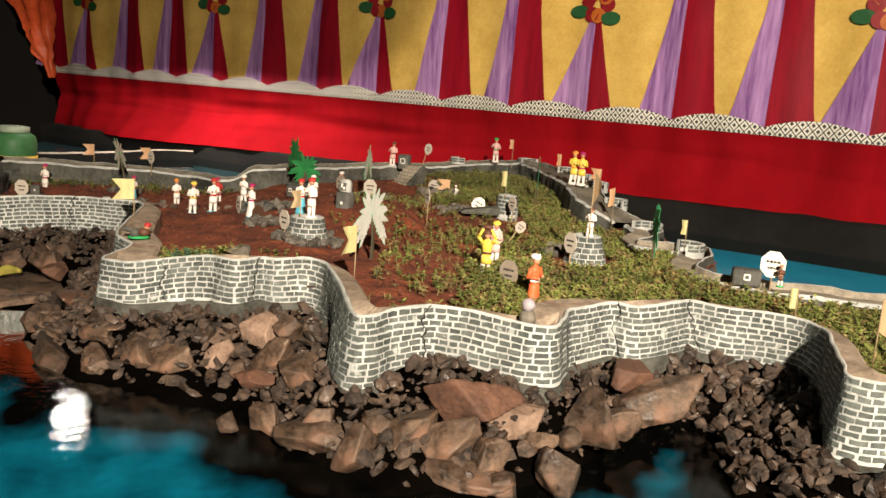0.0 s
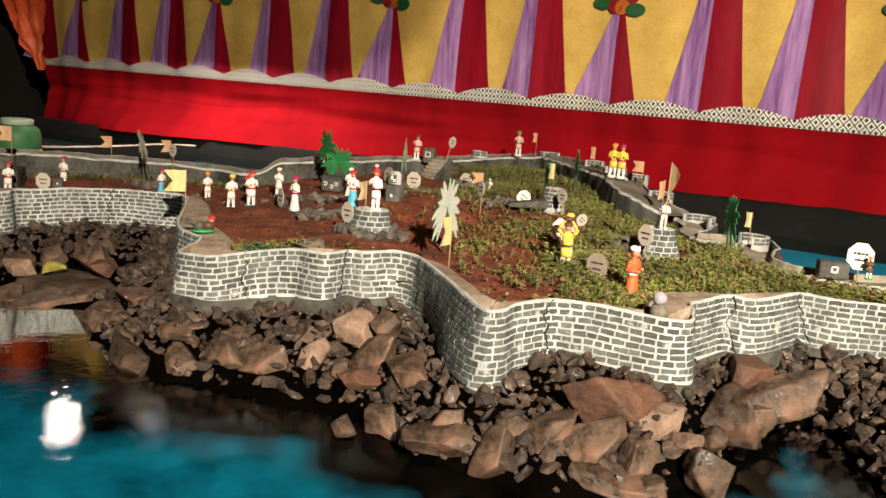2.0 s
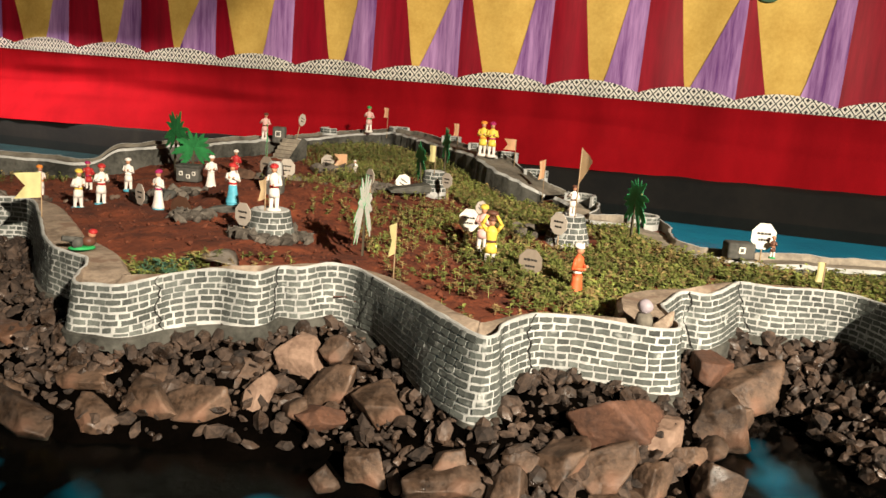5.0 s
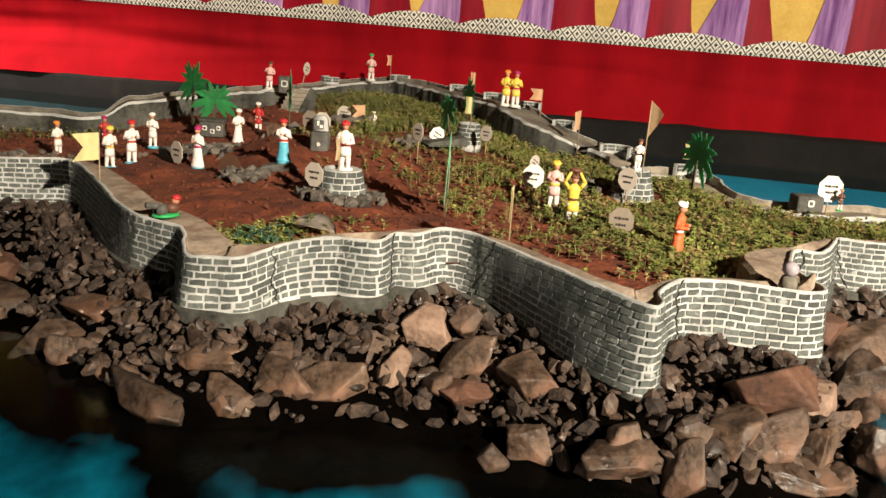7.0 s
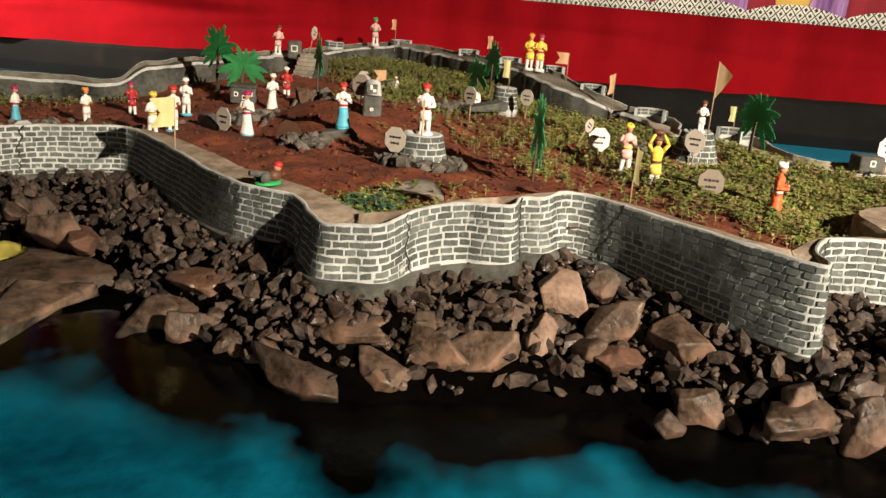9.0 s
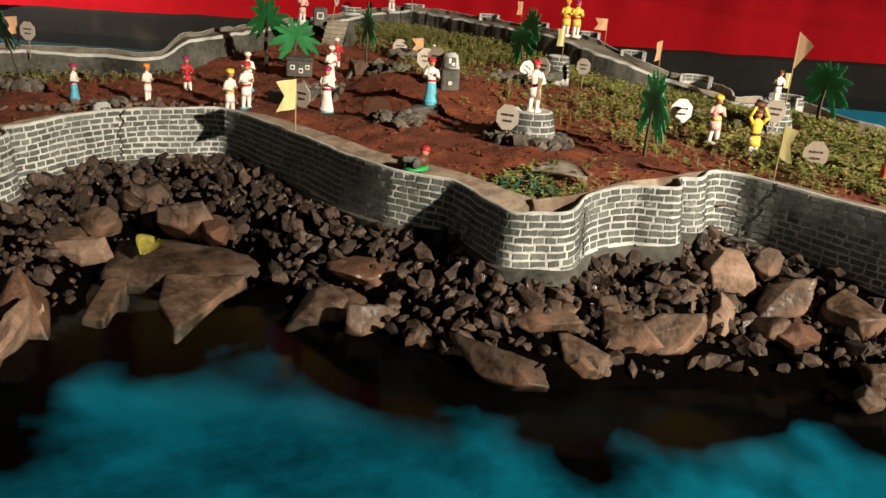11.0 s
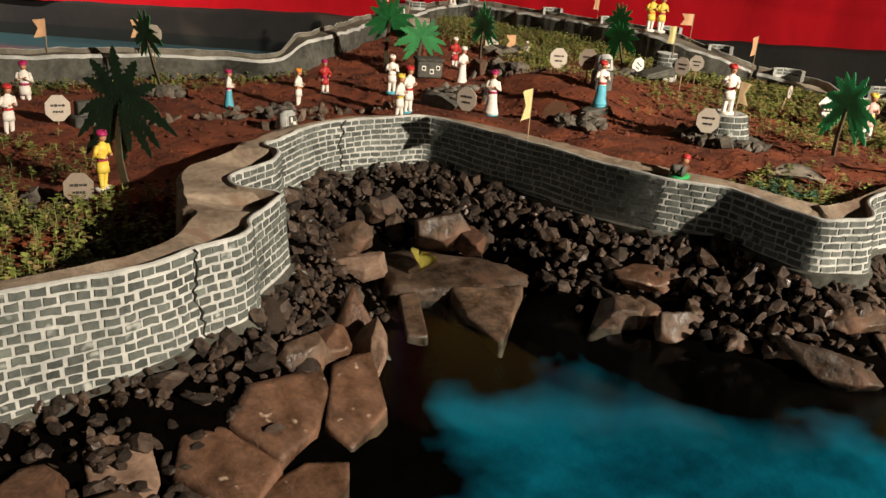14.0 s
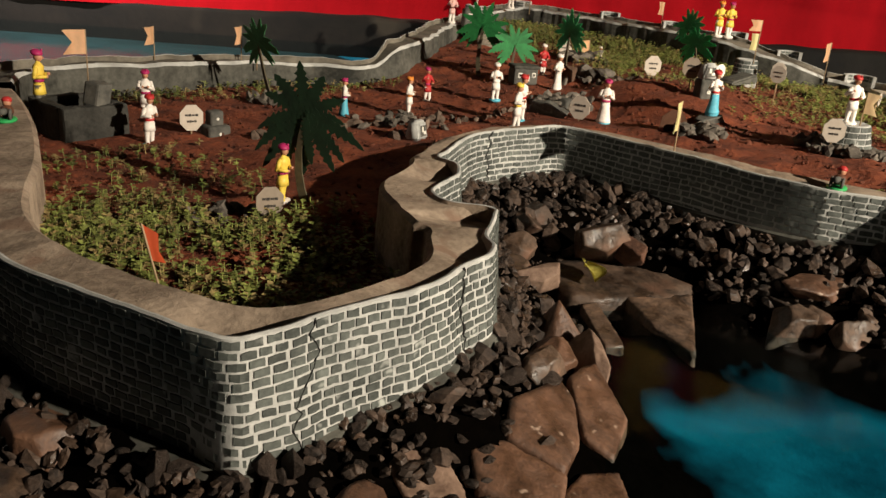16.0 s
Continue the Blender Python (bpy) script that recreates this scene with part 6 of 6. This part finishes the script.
def tank(x, y, z, turn):
    """Rough open cement tank with a leaning block on its rim."""
    t = empty("cement_tank", pose(x, y, z, 0, 0, turn), "rough open grey cement tank with a block on its rim", "tank")
    for name, sx, sy, dx, dy in (("side", 0.17, 0.03, 0, -0.075), ("side", 0.17, 0.03, 0, 0.075), ("side", 0.03, 0.12, -0.07, 0), ("side", 0.03, 0.12, 0.07, 0)):
        bm = bmesh.new()
        box(bm, sx, sy, 0.12, Matrix.Translation((dx, dy, 0.015)), 0.008)
        bmesh.ops.subdivide_edges(bm, edges=[e for e in bm.edges if e.calc_length() > 0.03], cuts=5, use_grid_fill=True)
        for v in bm.verts:
            v.co += 0.005 * noise.noise_vector(v.co * 30)
        part(name, bm, DARK_STONE, t)
    bm = bmesh.new()
    box(bm, 0.05, 0.045, 0.06, pose(0.02, -0.06, 0.098, 8, 5, 20), 0.006)
    part("block", bm, STONE, t, "slanting grey block")


tank(-1.985, 3.72, 0.162, 14)


def parapet(x, y, z, r, turn, label="low curved brick parapet with white edges on the wall"):
    """A small half round of two brick courses."""
    t = empty("parapet", pose(x, y, z, 0, 0, turn), label, "parapet", "low curved parapets on the wall")
    bm, rings = bmesh.new(), []
    for i in range(17):
        a = math.pi * (-0.1 + 1.2 * i / 16)
        rings.append([bm.verts.new((q * math.cos(a), q * math.sin(a), h)) for q, h in ((r, -0.02), (r, 0.026), (r - 0.012, 0.026), (r - 0.012, -0.02))])
    for p, q in zip(rings, rings[1:]):
        for c in range(3):
            bm.faces.new((p[c], q[c], q[c + 1], p[c + 1]))
    bm.faces.new(rings[0]), bm.faces.new(rings[-1][::-1])
    part("rim", bm, WHITE_WASH, t)
    for k in range(2):
        for i in range(5):
            a0, a1 = (math.pi * (-0.08 + 1.16 * (i + o) / 5) for o in (0.06, 0.92))
            for rr, o in ((r, 0.002), (r - 0.012, -0.002)):
                bm, ring = bmesh.new(), []
                for q in range(3):
                    a = a0 + (a1 - a0) * q / 2
                    ring.append([bm.verts.new(((rr + p) * math.cos(a), (rr + p) * math.sin(a), 0.0015 + 0.012 * k + h)) for p, h in ((0, 0), (o, 0), (o, 0.009), (0, 0.009))])
                for p, q in zip(ring, ring[1:]):
                    for c in range(3):
                        bm.faces.new((p[c], q[c], q[c + 1], p[c + 1]))
                part("brick", bm, BRICK, t)


for x, y, z, r, turn in ((0.12, 4.80, 0.375, 0.05, 200), (0.52, 4.90, 0.392, 0.06, 120), (0.68, 4.45, 0.392, 0.05, 60), (0.70, 4.08, 0.392, 0.05, 60), (0.71, 3.74, 0.39, 0.05, 60),
                         (0.75, 3.50, 0.345, 0.05, 40), (0.82, 3.22, 0.292, 0.06, 40), (0.87, 2.85, 0.283, 0.06, 0)):
    parapet(x, y, z, r, turn - 90)


# ---- halogen lamp that lights the curtain ----
def halogen(eye, target):
    t = empty("halogen_lamp", look(eye, target), "small square halogen lamp hung in front of the curtain", "lamp")
    bm = bmesh.new()
    box(bm, 0.34, 0.30, 0.10, Matrix.Translation((0, 0, 0.06)), 0.015)
    part("housing", bm, DARK_CLOTH, t)
    for dx, dy, sx, sy in ((0.165, 0, 0.01, 0.31), (-0.165, 0, 0.01, 0.31), (0, 0.15, 0.32, 0.01), (0, -0.15, 0.32, 0.01)):
        bm = bmesh.new()
        box(bm, sx, sy, 0.20, Matrix.Translation((dx, dy, -0.09)))
        part("hood", bm, DARK_CLOTH, t)
    bm = bmesh.new()
    lathe(bm, [(0.12, 0.002), (0.125, 0.004), (0.12, 0.006)], 24, 0.9)
    part("glass", bm, GLOW, t, "glowing front glass")
    bm = bmesh.new()
    rod(bm, (0, 0.1, 0.1), (0, 1.0, 0.35), 0.012, 0.012, 8)
    part("bracket", bm, DARK_CLOTH, t)


halogen((-2.85, 6.6, 2.18), (-0.6, 1.6, 0.0))


# ---- loose bits ----
def leaf(x, y, z, turn, size, material, label, name="dry_leaf", tilt=20):
    bm = bmesh.new()
    rows = []
    for i in range(9):
        t = i / 8
        w = size * 0.33 * math.sin(math.pi * (0.04 + 0.94 * t)) ** 0.8
        rows.append([bm.verts.new((size * (t - 0.5), w * s, size * (0.16 * abs(s) + 0.12 * math.sin(3 * t)))) for s in (-1, -0.5, 0, 0.5, 1)])
    for p, q in zip(rows, rows[1:]):
        for c in range(4):
            bm.faces.new((p[c], q[c], q[c + 1], p[c + 1]))
    bmesh.ops.solidify(bm, geom=bm.faces[:], thickness=0.0008)
    ob = part(name, bm, material, None, label, True)
    ob.matrix_world = pose(x, y, z, tilt, 0, turn)
    tagged(ob, category="leaf")


leaf(-1.300, 2.575, 0.076, 60, 0.085, YELLOW_LEAF, "curled yellow leaf lying on a flat rock")
leaf(-0.530, 2.283, 0.247, -45, 0.12, BOARD, "curled dry pale leaf lying on the soil", tilt=8)


def twig(a, b, r, label):
    bm = bmesh.new()
    a, b = Vector(a), Vector(b)
    mid = (a + b) / 2 + Vector((0.004, 0.006, 0.006))
    rod(bm, a, mid, r, r * 0.9, 7)
    rod(bm, mid, b, r * 0.9, r * 0.4, 7)
    rod(bm, mid, mid + (b - a) * 0.25 + Vector((0.006, 0.01, 0.004)), r * 0.6, r * 0.3, 6)
    tagged(part("twig", bm, BOARD, None, label, True), category="twig")


twig((-1.08, 2.437, 0.044), (-1.008, 2.389, 0.046), 0.004, "peeled pale twig lying on wet stones at the water")


def jar(x, y, z):
    t = empty("plastic_jar", pose(x, y, z) @ Matrix.Scale(1.4, 4), "green and yellow plastic jar with pale lid on the ledge", "jar")
    for name, rows, m in (("body", [(0.075, 0), (0.085, 0.01), (0.088, 0.10), (0.080, 0.13), (0.055, 0.145)], paint("jar_green", (0.05, 0.16, 0.06))),
                          ("lid", [(0.058, 0.143), (0.06, 0.146), (0.06, 0.165), (0.05, 0.168)], paint("jar_lid", (0.35, 0.42, 0.32))),
                          ("label", [(0.0895, 0.015), (0.0895, 0.05)], paint("jar_label", (0.62, 0.40, 0.06)))):
        bm = bmesh.new()
        lathe(bm, rows, 28, 1.0)
        part(name, bm, m, t)


jar(-2.452, 4.933, 0.131)


def outer_wall():
    """Low cement wall between the left pond and the dark side of the tent."""
    line, _ = spline([(-2.78, 5.10, 0.20), (-2.42, 5.16, 0.20), (-2.15, 5.59, 0.20), (-1.97, 6.05, 0.20), (-1.78, 6.20, 0.195)], 0.03)
    ob, _ = wall("wall_outer", line, line[:, 2], 0.02, 0.04, line[:, 2] - 0.006, "low stained cement wall by the back pond, coloured near black as shade", window=4)
    ob.data.materials[0] = SHADED_CEMENT
    ob.data.materials[2] = GREY_TOP
    ob.data.materials[1] = TOPPING


outer_wall()


def orange_cloth():
    """A satin cloth tied up at the end of the curtain."""
    v, f = [], []
    for j in range(49):
        z = 0.62 + 1.6 * j / 48
        w = 0.05 + 0.85 * (z - 0.62)
        for i in range(13):
            q = i / 12
            p = CA + ALONG * (S0 + 0.06 - w * q) + FACE * (0.06 + 0.03 * math.sin(16 * q + 4 * z) + 0.05 * noise.noise(Vector((7 * q * w, 5 * z, 1))) + 0.025 * noise.noise(Vector((16 * q * w, 13 * z, 2))))
            v.append((p.x, p.y, z))
    for j in range(48):
        for i in range(12):
            a = j * 13 + i
            f.append((a, a + 1, a + 14, a + 13))
    ob = mesh_object("orange_cloth", v, f, ORANGE_CLOTH, True)
    tagged(ob, "crumpled orange satin cloth hanging beside the curtain", "cloth")


orange_cloth()


# ---- bricks and cracks of the front wall ----
def wall_point(u, z, out):
    """A point on the outer face of the front wall, u metres along it."""
    i = min(max(u / 0.01, 0), len(front) - 1.001)
    k, t = int(i), i - int(i)
    p = front[k, :2] * (1 - t) + front[k + 1, :2] * t
    n = face_out[k] * (1 - t) + face_out[k + 1] * t
    zt, zb = front_top[k], brick_line[k]
    h = (z - zb) / max(zt - zb, 0.01)
    bat = 0.012 + (0.0048 - 0.012) * h * 2 if h < 0.5 else 0.0048 * (2 - 2 * h)
    d = min(zt - z, zt - zb)
    bat += front_lean[k] * d - front_hollow[k] * d * d
    return (p[0] + n[0] * (bat + out), p[1] + n[1] * (bat + out), z)


face_out = normals_of(smoothed(front, 5))
rnd = random.Random(8)
COURSE = 0.0131
even_top = smoothed(front_top[:, None], 9)[:, 0]


def course_top(u, k):
    wave = 0.0022 * math.sin(u * 9) + 0.0014 * math.sin(u * 23 + 0.5 * k)
    return float(np.interp(u, front_u, even_top)) - 0.0035 - COURSE * k + wave * min(1.0, 0.3 + 0.2 * k)


joined_v, joined_f, singles = [], [], 0
u_end = front_u[-1] - 0.05
for k in range(18):
    u = 0.45 + (0.018 if k % 2 else 0)
    while u < u_end:
        west = front[min(int(u / 0.01), len(front) - 1), 0] < -1.6
        ln = rnd.uniform(0.013, 0.022) if west else rnd.uniform(0.016, 0.027)
        i = min(int((u + ln / 2) / 0.01), len(front) - 2)
        low = brick_line[i] + 0.002
        if course_top(u + ln / 2, k) - COURSE + 0.0040 < low - 0.006:
            u += ln + 0.004
            continue
        if u > 0:
            j = [rnd.uniform(-0.0011, 0.0011) for _ in range(6)] + [rnd.uniform(-0.0012, 0.0012) for _ in range(2)]
            cols = []
            for q, (ja, jb) in ((0, (j[0], j[1])), (0.5, (j[2], j[3])), (1, (j[4], j[5]))):
                uu = u + ln * q + (j[6] if q == 0 else j[7] if q == 1 else 0)
                z1 = course_top(uu, k) + jb
                z0 = max(course_top(uu, k) - COURSE + 0.0040 + ja, min(low, z1 - 0.004))
                cols.append([wall_point(uu, z0, 0.0), wall_point(uu, z0, 0.0016), wall_point(uu, z1, 0.0016), wall_point(uu, z1, 0.0)])
            v = [c for col in cols for c in col]
            f = [(a + c, a + 4 + c, a + 5 + c, a + 1 + c) for a in (0, 4) for c in range(3)] + [(0, 1, 2, 3), (11, 10, 9, 8)]
            if front[i, 0] < -1.70 and -2.215 < front[i, 0] and front[i, 1] < 2.52 and singles < 300:
                ob = mesh_object("brick", v, f, BRICK)
                ob.parent = front_wall
                singles += 1
            else:
                b = len(joined_v)
                joined_v += v
                joined_f += [tuple(c + b for c in q) for q in f]
        u += ln + (rnd.uniform(0.0032, 0.0066) if west else rnd.uniform(0.003, 0.0055))
rest = mesh_object("bricks", joined_v, joined_f, BRICK_FAR)
rest.parent = front_wall
tagged(rest, "rows of small grey bricks with white joints", kind="stuff")


def crack(x, y, wide=0.0026):
    """A jagged open joint down the wall."""
    k = int(np.argmin(np.hypot(front[:, 0] - x, front[:, 1] - y)))
    u, v, f = front_u[k], [], []
    r = random.Random(k)
    n, off = 18, 0.0
    for i in range(n + 1):
        z = front_top[k] + 0.001 - (front_top[k] - brick_line[k]) * i / n
        off += r.uniform(-0.009, 0.0085)
        w = r.uniform(0.0004, wide)
        for uu, o in ((-w, 0.0005), (-w, 0.0022), (w, 0.0022), (w, 0.0005)):
            v.append(wall_point(u + off + uu, z, o))
    for i in range(n):
        for c in range(3):
            a = i * 4 + c
            f.append((a, a + 1, a + 5, a + 4))
    ob = mesh_object("crack", v, f, BLACK)
    ob.parent = front_wall


for x, y in ((-1.26, 2.967), (-0.65, 2.048), (-0.412, 2.054), (-0.235, 1.98), (0.015, 1.71), (0.43, 1.877), (0.634, 1.96), (-1.85, 2.318)):
    crack(x, y)
crack(-2.09, 2.26, 0.0008)
